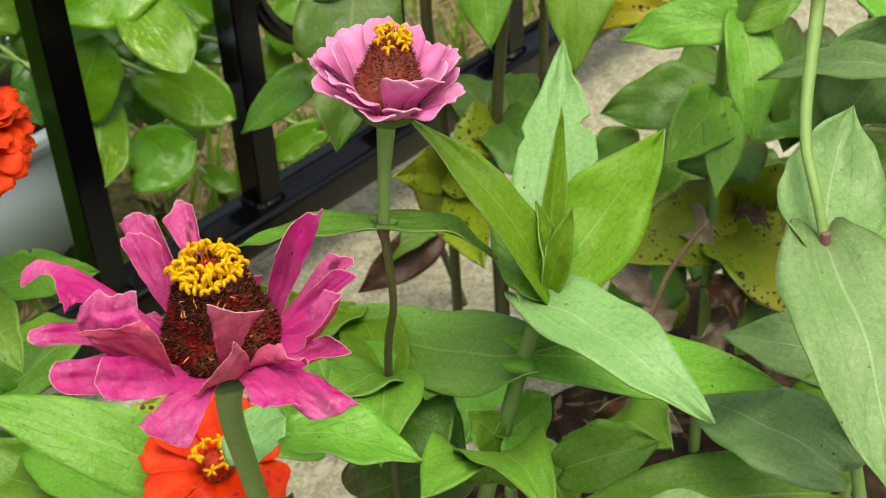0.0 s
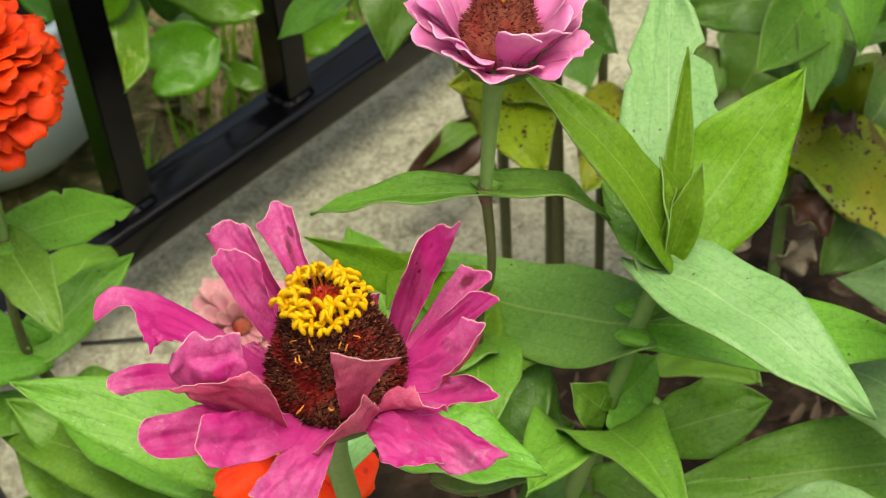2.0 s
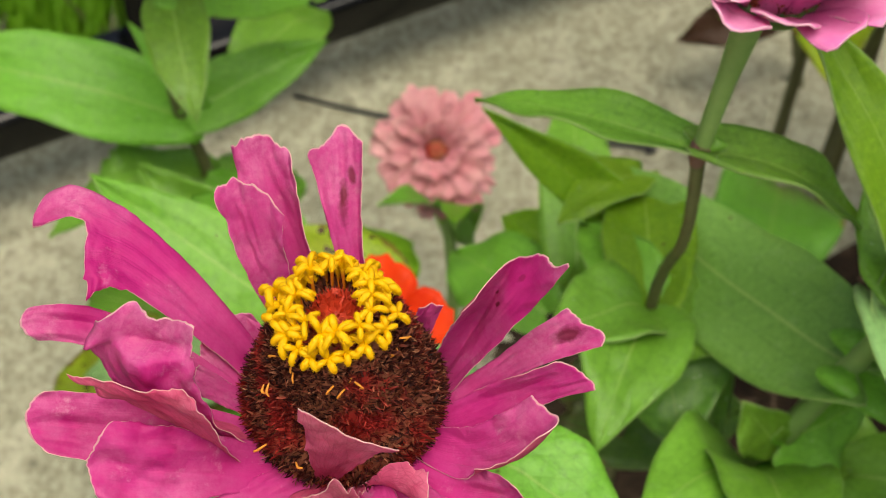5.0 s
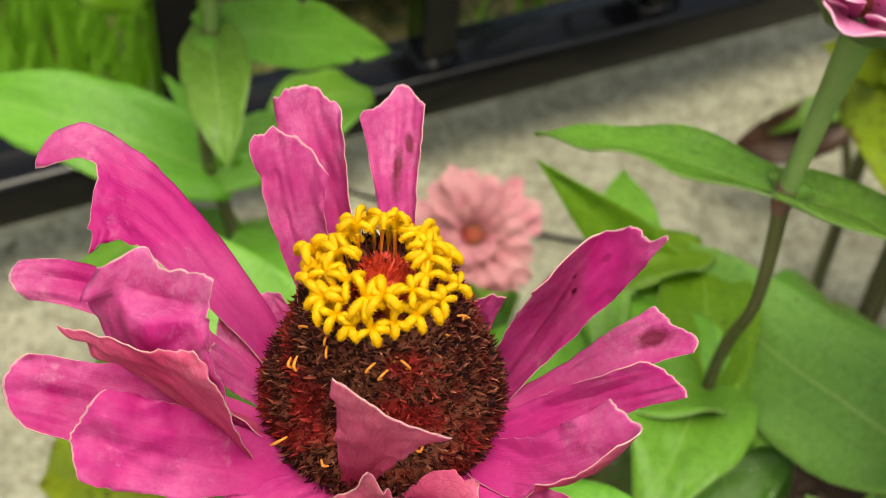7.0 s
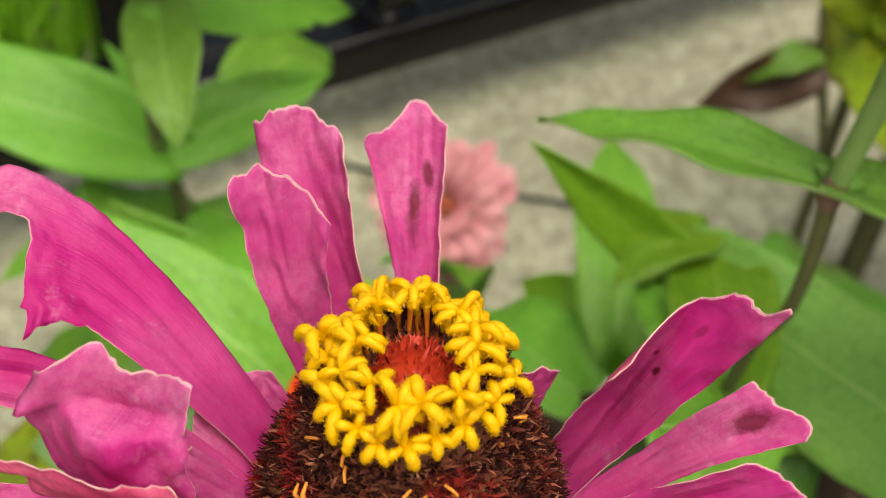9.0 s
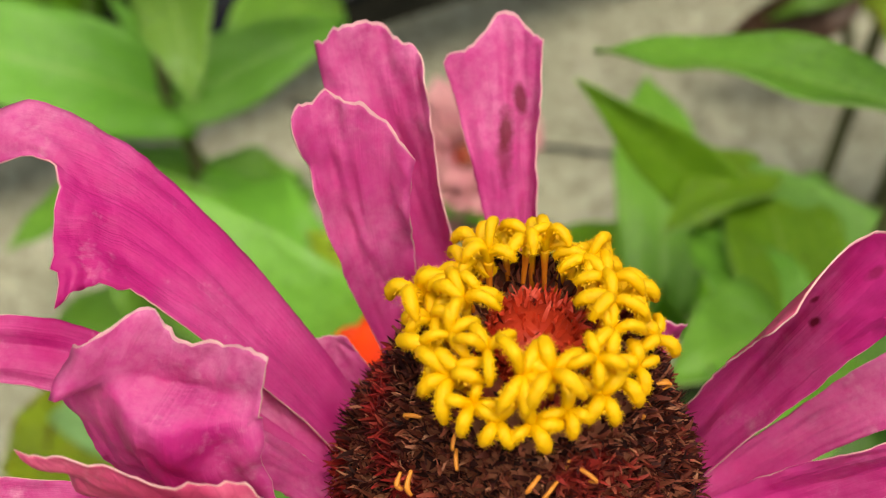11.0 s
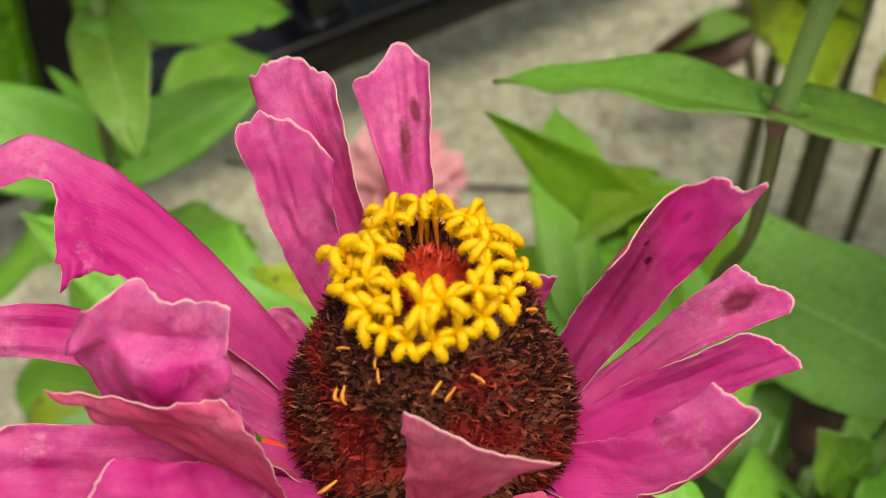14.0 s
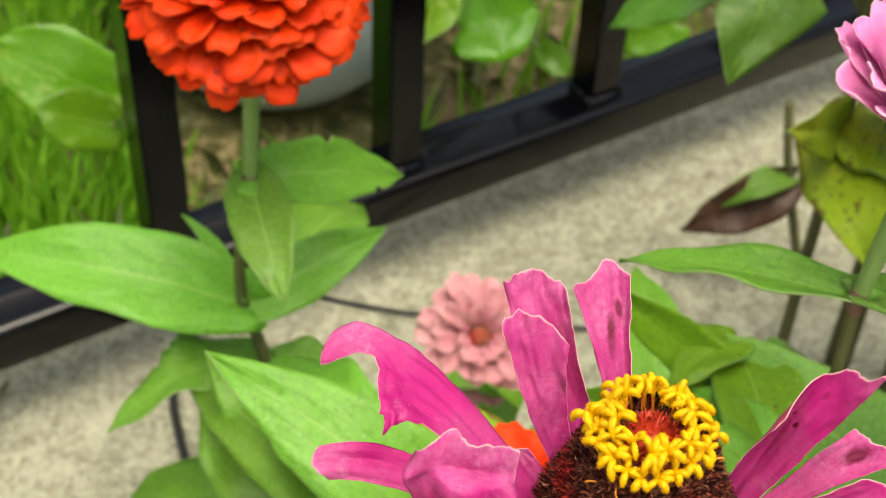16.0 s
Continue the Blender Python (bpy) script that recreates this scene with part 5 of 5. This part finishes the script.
right = zinnia_plant("crowded zinnia plant with dull green and yellowing leaves", [(0.2799, 0.2472, 0.0000), (0.2804, 0.2471, 0.1195), (0.2799, 0.2472, 0.2390), (0.2658, 0.2214, 0.2853), (0.2638, 0.2073, 0.3036), (0.2658, 0.1995, 0.3253)], [0.0032, 0.003, 0.0028, 0.0026, 0.0026, 0.0024], at=(0.3, 0.27, 0.0))
NODE = (0.2778, 0.2437, 0.2420)
NODE_UP = (0.2644, 0.2073, 0.3037)
for b, tip, w, mt, s in (
        (NODE_UP, (0.2173, 0.2288, 0.2926), 0.024, GREEN, 1), (NODE_UP, (0.2539, 0.1719, 0.2644), 0.026, GREEN, 2), (NODE_UP, (0.2887, 0.1976, 0.3148), 0.022, GREEN, 3),
        (NODE, (0.2241, 0.2624, 0.2365), 0.036, DARK, 4), (NODE, (0.2323, 0.2091, 0.2366), 0.032, GREEN, 5), (NODE, (0.3125, 0.2080, 0.2337), 0.040, DARK, 6),
        (NODE, (0.2507, 0.1935, 0.2226), 0.022, GREEN, 7), (NODE, (0.2793, 0.2828, 0.2528), 0.026, DARK, 8),
        ((0.3000, 0.2595, 0.1590), (0.2227, 0.2371, 0.1656), 0.044, YELLOWED, 9), ((0.2903, 0.2593, 0.1546), (0.2924, 0.1770, 0.1471), 0.048, YELLOWED, 10),
        ((0.3059, 0.2749, 0.1476), (0.3219, 0.2503, 0.1906), 0.036, YELLOWED, 11), ((0.3088, 0.2635, 0.2034), (0.2693, 0.2667, 0.1912), 0.045, DARK, 12),
        ((0.3032, 0.2611, 0.1274), (0.2771, 0.1970, 0.1332), 0.04, YELLOWED, 13), ((0.3248, 0.2515, 0.2638), (0.2944, 0.2095, 0.2280), 0.045, DARK, 14),
        ((0.2948, 0.3366, 0.2635), (0.2606, 0.3323, 0.2431), 0.04, DARK, 15), ((0.2986, 0.3780, 0.2520), (0.3045, 0.3441, 0.2779), 0.05, DARK, 16)):
    leaf(right, b, tip, w, mt, bow=0.1, fold=0.2, up=(0, -0.65, 0.75), seed=200 + s)

# undergrowth of the crowded plants
rng = random.Random(77)
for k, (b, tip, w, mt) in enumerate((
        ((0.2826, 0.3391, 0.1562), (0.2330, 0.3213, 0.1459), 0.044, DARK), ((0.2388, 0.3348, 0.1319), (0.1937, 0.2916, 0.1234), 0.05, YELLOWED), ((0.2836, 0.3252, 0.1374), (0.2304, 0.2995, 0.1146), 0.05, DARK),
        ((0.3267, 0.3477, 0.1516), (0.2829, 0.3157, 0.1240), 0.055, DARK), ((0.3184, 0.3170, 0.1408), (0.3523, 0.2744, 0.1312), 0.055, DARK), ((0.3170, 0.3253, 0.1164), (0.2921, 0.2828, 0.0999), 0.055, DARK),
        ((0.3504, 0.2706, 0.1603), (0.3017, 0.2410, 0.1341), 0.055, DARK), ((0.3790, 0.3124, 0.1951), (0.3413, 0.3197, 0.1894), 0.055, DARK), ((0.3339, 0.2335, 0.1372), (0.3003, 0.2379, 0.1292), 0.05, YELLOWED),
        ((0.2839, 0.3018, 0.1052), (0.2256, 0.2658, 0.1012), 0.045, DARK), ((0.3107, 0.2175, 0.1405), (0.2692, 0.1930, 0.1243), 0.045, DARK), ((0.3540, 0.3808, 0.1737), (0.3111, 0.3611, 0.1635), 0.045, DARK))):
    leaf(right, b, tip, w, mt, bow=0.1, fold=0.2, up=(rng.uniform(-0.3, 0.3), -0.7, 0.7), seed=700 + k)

back = zinnia_plant("leafy zinnia plant with pale grey-green leaves", [(0.3263, 0.1671, 0.0000), (0.3263, 0.1671, 0.2532), (0.2997, 0.1465, 0.3189), (0.2853, 0.1362, 0.3690)], [0.0036, 0.0034, 0.003, 0.003], at=(0.33, 0.17, 0.0))
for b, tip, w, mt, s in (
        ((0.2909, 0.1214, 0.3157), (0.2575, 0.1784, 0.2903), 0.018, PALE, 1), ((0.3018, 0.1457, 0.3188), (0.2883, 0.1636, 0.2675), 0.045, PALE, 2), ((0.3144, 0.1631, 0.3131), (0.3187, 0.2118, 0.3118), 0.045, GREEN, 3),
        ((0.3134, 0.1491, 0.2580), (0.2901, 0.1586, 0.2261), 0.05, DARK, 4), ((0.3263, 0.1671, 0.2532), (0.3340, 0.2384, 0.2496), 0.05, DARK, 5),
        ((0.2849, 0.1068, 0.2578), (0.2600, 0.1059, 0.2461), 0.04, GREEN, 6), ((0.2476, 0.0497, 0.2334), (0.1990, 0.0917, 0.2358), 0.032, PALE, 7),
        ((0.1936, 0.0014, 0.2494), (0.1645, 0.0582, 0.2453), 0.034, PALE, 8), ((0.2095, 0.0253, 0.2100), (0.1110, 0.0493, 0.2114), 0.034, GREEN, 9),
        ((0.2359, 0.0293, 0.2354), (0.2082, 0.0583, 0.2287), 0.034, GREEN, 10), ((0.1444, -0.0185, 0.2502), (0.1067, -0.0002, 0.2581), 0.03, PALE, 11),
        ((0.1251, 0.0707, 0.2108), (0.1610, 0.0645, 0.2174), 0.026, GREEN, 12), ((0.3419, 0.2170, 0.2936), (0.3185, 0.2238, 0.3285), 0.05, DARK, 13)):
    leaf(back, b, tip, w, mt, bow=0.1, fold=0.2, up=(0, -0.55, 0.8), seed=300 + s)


tube("dry_twig", [(0.2002, 0.1756, 0.1346), (0.2152, 0.1880, 0.1581), (0.2307, 0.1960, 0.1845), (0.2507, 0.1993, 0.2064)], [0.0012, 0.0014, 0.0013, 0.0009], TWIG, right, 7, "dead brown twig")
leaf(right, (0.2329, 0.2531, 0.1502), (0.2390, 0.2288, 0.1367), 0.0203, DRY_PALE, bow=0.2, fold=0.5, wave=0.2, up=(-0.3, -0.6, 0.7), seed=800, label="curled dead leaf")
leaf(right, (0.2507, 0.2329, 0.1297), (0.2222, 0.2261, 0.1258), 0.0174, DRY_PALE, bow=0.2, fold=0.5, wave=0.2, up=(0.4, -0.6, 0.7), seed=801, label="curled dead leaf")
leaf(right, (0.2646, 0.2184, 0.1507), (0.2725, 0.1973, 0.1424), 0.0225, DRY, bow=0.2, fold=0.5, wave=0.2, up=(0.1, -0.6, 0.7), seed=802, label="curled dead leaf")
leaf(right, (0.2184, 0.1972, 0.1018), (0.2334, 0.1775, 0.0985), 0.0169, DRY_PALE, bow=0.2, fold=0.5, wave=0.2, up=(-0.3, -0.6, 0.7), seed=803, label="curled dead leaf")
leaf(right, (0.2579, 0.2119, 0.1212), (0.2719, 0.2073, 0.1385), 0.0171, DRY_PALE, bow=0.2, fold=0.5, wave=0.2, up=(0.4, -0.6, 0.7), seed=804, label="curled dead leaf")
leaf(right, (0.1949, 0.1926, 0.1031), (0.2111, 0.1891, 0.1227), 0.0139, DRY, bow=0.2, fold=0.5, wave=0.2, up=(0.1, -0.6, 0.7), seed=805, label="curled dead leaf")
leaf(right, (0.2676, 0.2567, 0.1698), (0.2749, 0.2326, 0.1571), 0.0174, DRY_PALE, bow=0.2, fold=0.5, wave=0.2, up=(-0.3, -0.6, 0.7), seed=806, label="curled dead leaf")
leaf(right, (0.2857, 0.2314, 0.1777), (0.2959, 0.2159, 0.1781), 0.0141, DRY, bow=0.2, fold=0.5, wave=0.2, up=(0.4, -0.6, 0.7), seed=807, label="curled dead leaf")

bed = zinnia_plant("low zinnia foliage crowding the edge of the bed", [(0.13, 0.12, 0.0), (0.125, 0.118, 0.08), (0.12, 0.115, 0.16)], [0.003, 0.003, 0.0026], at=(0.13, 0.12, 0.0))
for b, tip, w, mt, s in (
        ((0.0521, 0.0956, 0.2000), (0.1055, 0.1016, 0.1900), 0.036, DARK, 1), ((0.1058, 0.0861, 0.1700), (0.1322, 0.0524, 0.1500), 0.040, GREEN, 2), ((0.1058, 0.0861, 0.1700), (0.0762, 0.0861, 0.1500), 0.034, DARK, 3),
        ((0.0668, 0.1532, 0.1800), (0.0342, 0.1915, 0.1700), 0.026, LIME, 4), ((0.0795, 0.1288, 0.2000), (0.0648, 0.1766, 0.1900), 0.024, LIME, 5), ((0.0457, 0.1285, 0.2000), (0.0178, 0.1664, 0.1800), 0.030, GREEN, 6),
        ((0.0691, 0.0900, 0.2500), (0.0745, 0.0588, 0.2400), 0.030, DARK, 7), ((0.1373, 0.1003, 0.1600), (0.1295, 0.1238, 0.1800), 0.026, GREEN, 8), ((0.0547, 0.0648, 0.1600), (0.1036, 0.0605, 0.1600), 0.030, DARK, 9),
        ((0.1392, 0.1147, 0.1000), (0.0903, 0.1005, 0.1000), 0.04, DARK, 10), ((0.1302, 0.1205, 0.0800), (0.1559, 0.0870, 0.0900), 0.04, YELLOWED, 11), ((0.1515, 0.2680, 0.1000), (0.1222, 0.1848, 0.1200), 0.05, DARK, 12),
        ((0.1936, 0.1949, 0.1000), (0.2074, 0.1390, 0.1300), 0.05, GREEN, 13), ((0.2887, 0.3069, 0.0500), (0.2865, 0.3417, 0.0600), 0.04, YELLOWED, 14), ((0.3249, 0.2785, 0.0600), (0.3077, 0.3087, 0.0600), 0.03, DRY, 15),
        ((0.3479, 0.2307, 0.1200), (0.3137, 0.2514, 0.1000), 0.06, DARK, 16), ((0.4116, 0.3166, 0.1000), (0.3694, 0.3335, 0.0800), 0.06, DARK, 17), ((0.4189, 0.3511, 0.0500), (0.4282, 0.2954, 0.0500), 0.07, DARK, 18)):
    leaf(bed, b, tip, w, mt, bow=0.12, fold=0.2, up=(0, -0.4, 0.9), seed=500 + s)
edge = zinnia_plant("low yellowish zinnia leaves at the edge of the slab", [(-0.02, 0.13, 0.0), (-0.022, 0.125, 0.06), (-0.025, 0.12, 0.13)], [0.003, 0.003, 0.0026], at=(-0.02, 0.13, 0.0))
for b, tip, w, mt, s in (
        ((-0.0268, 0.1207, 0.2000), (-0.0658, 0.1994, 0.1800), 0.036, GREEN, 1), ((-0.0312, 0.1265, 0.1800), (-0.0964, 0.2025, 0.1700), 0.026, GREEN, 2), ((-0.0600, 0.1412, 0.1400), (-0.1269, 0.1481, 0.1000), 0.050, YELLOWED, 3),
        ((-0.0500, 0.1245, 0.1700), (-0.1014, 0.1342, 0.1500), 0.026, PALE, 4), ((-0.0690, 0.1764, 0.1200), (-0.1226, 0.2038, 0.1000), 0.036, GREEN, 5), ((-0.0264, 0.1231, 0.1400), (-0.0527, 0.1002, 0.1200), 0.05, GREEN, 6),
        ((-0.0111, 0.1191, 0.1400), (0.0120, 0.0837, 0.1200), 0.05, DARK, 7), ((-0.0288, 0.1658, 0.1500), (0.0033, 0.2105, 0.1300), 0.036, LIME, 8), ((-0.0639, 0.2065, 0.1400), (-0.0452, 0.2530, 0.1200), 0.03, GREEN, 9),
        ((-0.0626, 0.2730, 0.1600), (-0.0362, 0.3247, 0.1400), 0.03, GREEN, 10)):
    leaf(edge, b, tip, w, mt, bow=0.12, fold=0.2, up=(0, -0.4, 0.9), seed=600 + s)


# ---- pot of pothos behind the fence ----
POT_C = Vector((-0.095, 0.672, 0.0))
pot = thing("plant_pot", "pale blue plastic bowl planter standing on the lawn", "plant pot", at=(POT_C.x, POT_C.y, -0.03))
def turned(prof):
    """A solid of revolution about the pot's axis."""
    bm = bmesh.new()
    rings = [[bm.verts.new((q * math.cos(a) + 1e-6, q * math.sin(a), z)) for a in (2 * math.pi * k / 48 for k in range(48))] for q, z in prof]
    for r0, r1 in zip(rings, rings[1:]):
        for k in range(48):
            bm.faces.new((r0[k], r0[(k + 1) % 48], r1[(k + 1) % 48], r1[k]))
    bmesh.ops.remove_doubles(bm, verts=bm.verts, dist=1e-5)
    bmesh.ops.recalc_face_normals(bm, faces=bm.faces)
    return bm


part("bowl", turned(((0.0, 0.0), (0.045, 0.0), (0.062, 0.006), (0.090, 0.035), (0.106, 0.08), (0.114, 0.13), (0.109, 0.131), (0.101, 0.08), (0.0, 0.03))), POT, pot)
part("rim", turned(((0.1145, 0.1295), (0.120, 0.132), (0.121, 0.143), (0.119, 0.1455), (0.112, 0.1455), (0.110, 0.142), (0.1095, 0.1325), (0.1145, 0.1295))), POT, pot)
part("potting_soil", turned(((0.0, 0.124), (0.05, 0.1225), (0.105, 0.119), (0.103, 0.1), (0.0, 0.1))), SOIL, pot, "dark potting soil")
pothos = thing("pothos_plant", "variegated pothos with glossy heart-shaped leaves spilling over its pot", "house plant", at=(POT_C.x, POT_C.y, 0.12))
rng = random.Random(12)
for k, (tip, base, w, mt) in enumerate((
        ((-0.0113, 0.4790, 0.2360), (0.0406, 0.4872, 0.2517), 0.039, POTHOS_V),
        ((0.0117, 0.4977, 0.2365), (0.0465, 0.4924, 0.2439), 0.023, POTHOS),
        ((0.0487, 0.4302, 0.2115), (0.0319, 0.4778, 0.2351), 0.033, POTHOS_V),
        ((0.0097, 0.4853, 0.2184), (-0.0115, 0.4770, 0.1804), 0.037, POTHOS_V),
        ((-0.0112, 0.4383, 0.1446), (-0.0009, 0.4789, 0.1700), 0.035, POTHOS_V),
        ((0.0510, 0.4706, 0.1453), (0.0123, 0.4644, 0.1379), 0.036, POTHOS),
        ((0.0784, 0.4783, 0.1499), (0.0365, 0.5086, 0.1741), 0.036, POTHOS),
        ((0.0289, 0.5191, 0.1326), (0.0373, 0.5364, 0.1602), 0.026, POTHOS_SHADED),
        ((0.0819, 0.5504, 0.1807), (0.0404, 0.5926, 0.2216), 0.051, POTHOS),
        ((0.0649, 0.5108, 0.1891), (0.0567, 0.5228, 0.2023), 0.019, POTHOS),
        ((0.0424, 0.5313, 0.2432), (-0.0060, 0.5507, 0.2495), 0.016, POTHOS),
        ((0.1212, 0.5437, 0.1530), (0.1379, 0.5575, 0.1791), 0.028, POTHOS),
        ((0.1277, 0.5417, 0.1354), (0.1095, 0.5594, 0.1521), 0.023, POTHOS),
        ((0.1011, 0.5185, 0.0921), (0.1336, 0.5184, 0.1057), 0.020, POTHOS),
        ((0.0738, 0.4896, 0.0933), (0.0574, 0.5006, 0.1016), 0.014, POTHOS),
        ((-0.0357, 0.5147, 0.1519), (-0.0355, 0.5355, 0.1808), 0.023, POTHOS_SHADED),
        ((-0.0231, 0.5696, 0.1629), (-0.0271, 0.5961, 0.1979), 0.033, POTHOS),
        ((-0.0040, 0.5591, 0.1740), (0.0220, 0.5651, 0.1933), 0.032, POTHOS_SHADED),
        ((0.0766, 0.5891, 0.1441), (0.0558, 0.6171, 0.1741), 0.046, POTHOS_SHADED),
        ((0.1017, 0.5987, 0.1681), (0.0817, 0.6380, 0.2140), 0.050, POTHOS),
        ((0.1648, 0.5769, 0.1470), (0.1502, 0.6006, 0.1737), 0.027, POTHOS),
        ((-0.0383, 0.5682, 0.1896), (-0.0501, 0.5937, 0.2199), 0.039, POTHOS),
        ((0.0370, 0.5594, 0.1215), (0.0201, 0.5856, 0.1506), 0.049, POTHOS_SHADED),
        ((0.0633, 0.5592, 0.0971), (0.0470, 0.5879, 0.1300), 0.046, POTHOS_SHADED),
        ((0.0156, 0.5489, 0.1155), (-0.0019, 0.5729, 0.1412), 0.048, POTHOS_SHADED),
        ((0.0579, 0.5772, 0.1373), (0.0418, 0.6056, 0.1698), 0.053, POTHOS_SHADED),
        ((0.0112, 0.6204, 0.1949), (-0.0101, 0.6459, 0.2211), 0.049, POTHOS_SHADED),
        ((0.1036, 0.6029, 0.1219), (0.0867, 0.6326, 0.1559), 0.051, POTHOS_SHADED),
        ((-0.2113, 0.4310, 0.1489), (-0.1535, 0.4265, 0.1185), 0.040, POTHOS_V),
        ((-0.1878, 0.4007, 0.1323), (-0.1565, 0.4108, 0.1160), 0.027, POTHOS_V))):
    leaf(pothos, base, tip, w * 1.12, mt, bow=0.05, fold=0.14, up=(rng.uniform(-0.25, 0.25), -0.8 + rng.uniform(-0.2, 0.2), 0.55), shape="heart", wave=0.02, seed=400 + k)
    tube("petiole", [base, (Vector(base) + POT_C + UP * 0.13) / 2 + UP * 0.02, (POT_C.x + rng.uniform(-0.05, 0.05), POT_C.y + rng.uniform(-0.05, 0.05), 0.093)], [0.0016, 0.0018, 0.002], STEM, pothos, 6)


# ---- cords on the slab ----
def cord(points, r, label):
    ob = part("cord", tube_mesh(points, [r] * len(points), 8), CORD, None)
    return tagged(ob, label, "cable")


cord([(-0.0682, 0.4139, 0.0012), (-0.0378, 0.4036, 0.0030), (-0.0079, 0.3970, 0.0030), (0.0397, 0.3912, 0.0030), (0.1166, 0.3823, 0.0030), (0.1171, 0.3787, 0.0030)], 0.0012, "thin black cord lying across the concrete")
cord([(-0.1311, 0.3568, 0.0030), (-0.1291, 0.3324, 0.0030), (-0.1194, 0.2971, 0.0030), (-0.1116, 0.2707, 0.0030), (-0.1154, 0.2681, 0.0030)], 0.0023, "black cord bent along the concrete slab")


# ---- lawn ----
def blades(name, count, material, label, spread, h0, h1, w, seed, along, lean=0.5, thin=0.0):
    """Many curved blades in one mesh."""
    rng = random.Random(seed)
    verts, faces = [], []
    for _ in range(count):
        a = rng.uniform(*along)
        b = spread[0] + (spread[1] - spread[0]) * rng.random() ** 1.5
        x, y = line(a, b)
        if (Vector((x, y, 0)) - POT_C).length < 0.12 or (thin and a > 0.45 * b - 0.145 and a < 0.7 and b < 0.5 and rng.random() < thin):
            continue
        if rng.random() < max(0, abs(a - 0.1) - 0.7) / 0.6 or rng.random() < max(0, b - 1.0) / 0.6:
            continue
        z = -0.035
        h, th = rng.uniform(h0, h1), rng.uniform(0, 6.283)
        dx, dy = math.cos(th) * h * lean * rng.random(), math.sin(th) * h * lean * rng.random()
        sx, sy = -math.sin(th + 0.6) * w, math.cos(th + 0.6) * w
        i = len(verts)
        verts += [(x - sx, y - sy, z), (x + sx, y + sy, z), (x + dx * 0.35 - sx * 0.8, y + dy * 0.35 - sy * 0.8, z + h * 0.55), (x + dx * 0.35 + sx * 0.8, y + dy * 0.35 + sy * 0.8, z + h * 0.55), (x + dx, y + dy, z + h * 0.95)]
        faces += [(i, i + 1, i + 3, i + 2), (i + 2, i + 3, i + 4)]
    me = bpy.data.meshes.new(name)
    me.from_pydata(verts, [], faces)
    me.materials.append(material)
    return tagged(new(name, me), label, "grass", kind="stuff")


blades("grass", 90000, GRASS, "lush green lawn grass beyond the fence", (0.06, 1.6), 0.03, 0.07, 0.0021, 5, (-1.2, 1.4), thin=0.93)
blades("straw_litter", 16000, STRAW, "dry straw and cut grass on the lawn", (0.05, 0.7), 0.006, 0.016, 0.0010, 6, (-0.3, 0.7), lean=5.0)
blades("weeds", 420, DARK, "small weeds and clover between the straw", (0.06, 0.35), 0.02, 0.05, 0.005, 7, (-0.2, 0.5), lean=1.6)


def litter(count, seed):
    """Dry curled scraps on the soil, in one mesh."""
    rng = random.Random(seed)
    verts, faces = [], []
    for _ in range(count):
        x, y = rng.uniform(0.10, 0.75), rng.uniform(-0.25, 0.30)
        a, l = rng.uniform(0, 6.283), rng.uniform(0.002, 0.008)
        w = l * rng.uniform(0.08, 0.4)
        z = 0.020 + 0.005 * rng.random()
        dx, dy = math.cos(a), math.sin(a)
        i = len(verts)
        for s in (-1, -0.3, 0.4, 1):
            k = w * (1 - 0.7 * s * s)
            h = z + l * 0.25 * s * s
            verts += [(x + dx * l * s - dy * k, y + dy * l * s + dx * k, h + k * 0.4), (x + dx * l * s, y + dy * l * s, h), (x + dx * l * s + dy * k, y + dy * l * s - dx * k, h + k * 0.4)]
        for r in range(3):
            for c in range(2):
                p = i + r * 3 + c
                faces.append((p, p + 1, p + 4, p + 3))
    me = bpy.data.meshes.new("leaf_litter")
    me.from_pydata(verts, [], faces)
    me.materials.append(LITTER)
    return tagged(new("leaf_litter", me), "dry brown leaf scraps and twigs on the soil", "litter", kind="stuff")


litter(1600, 31)
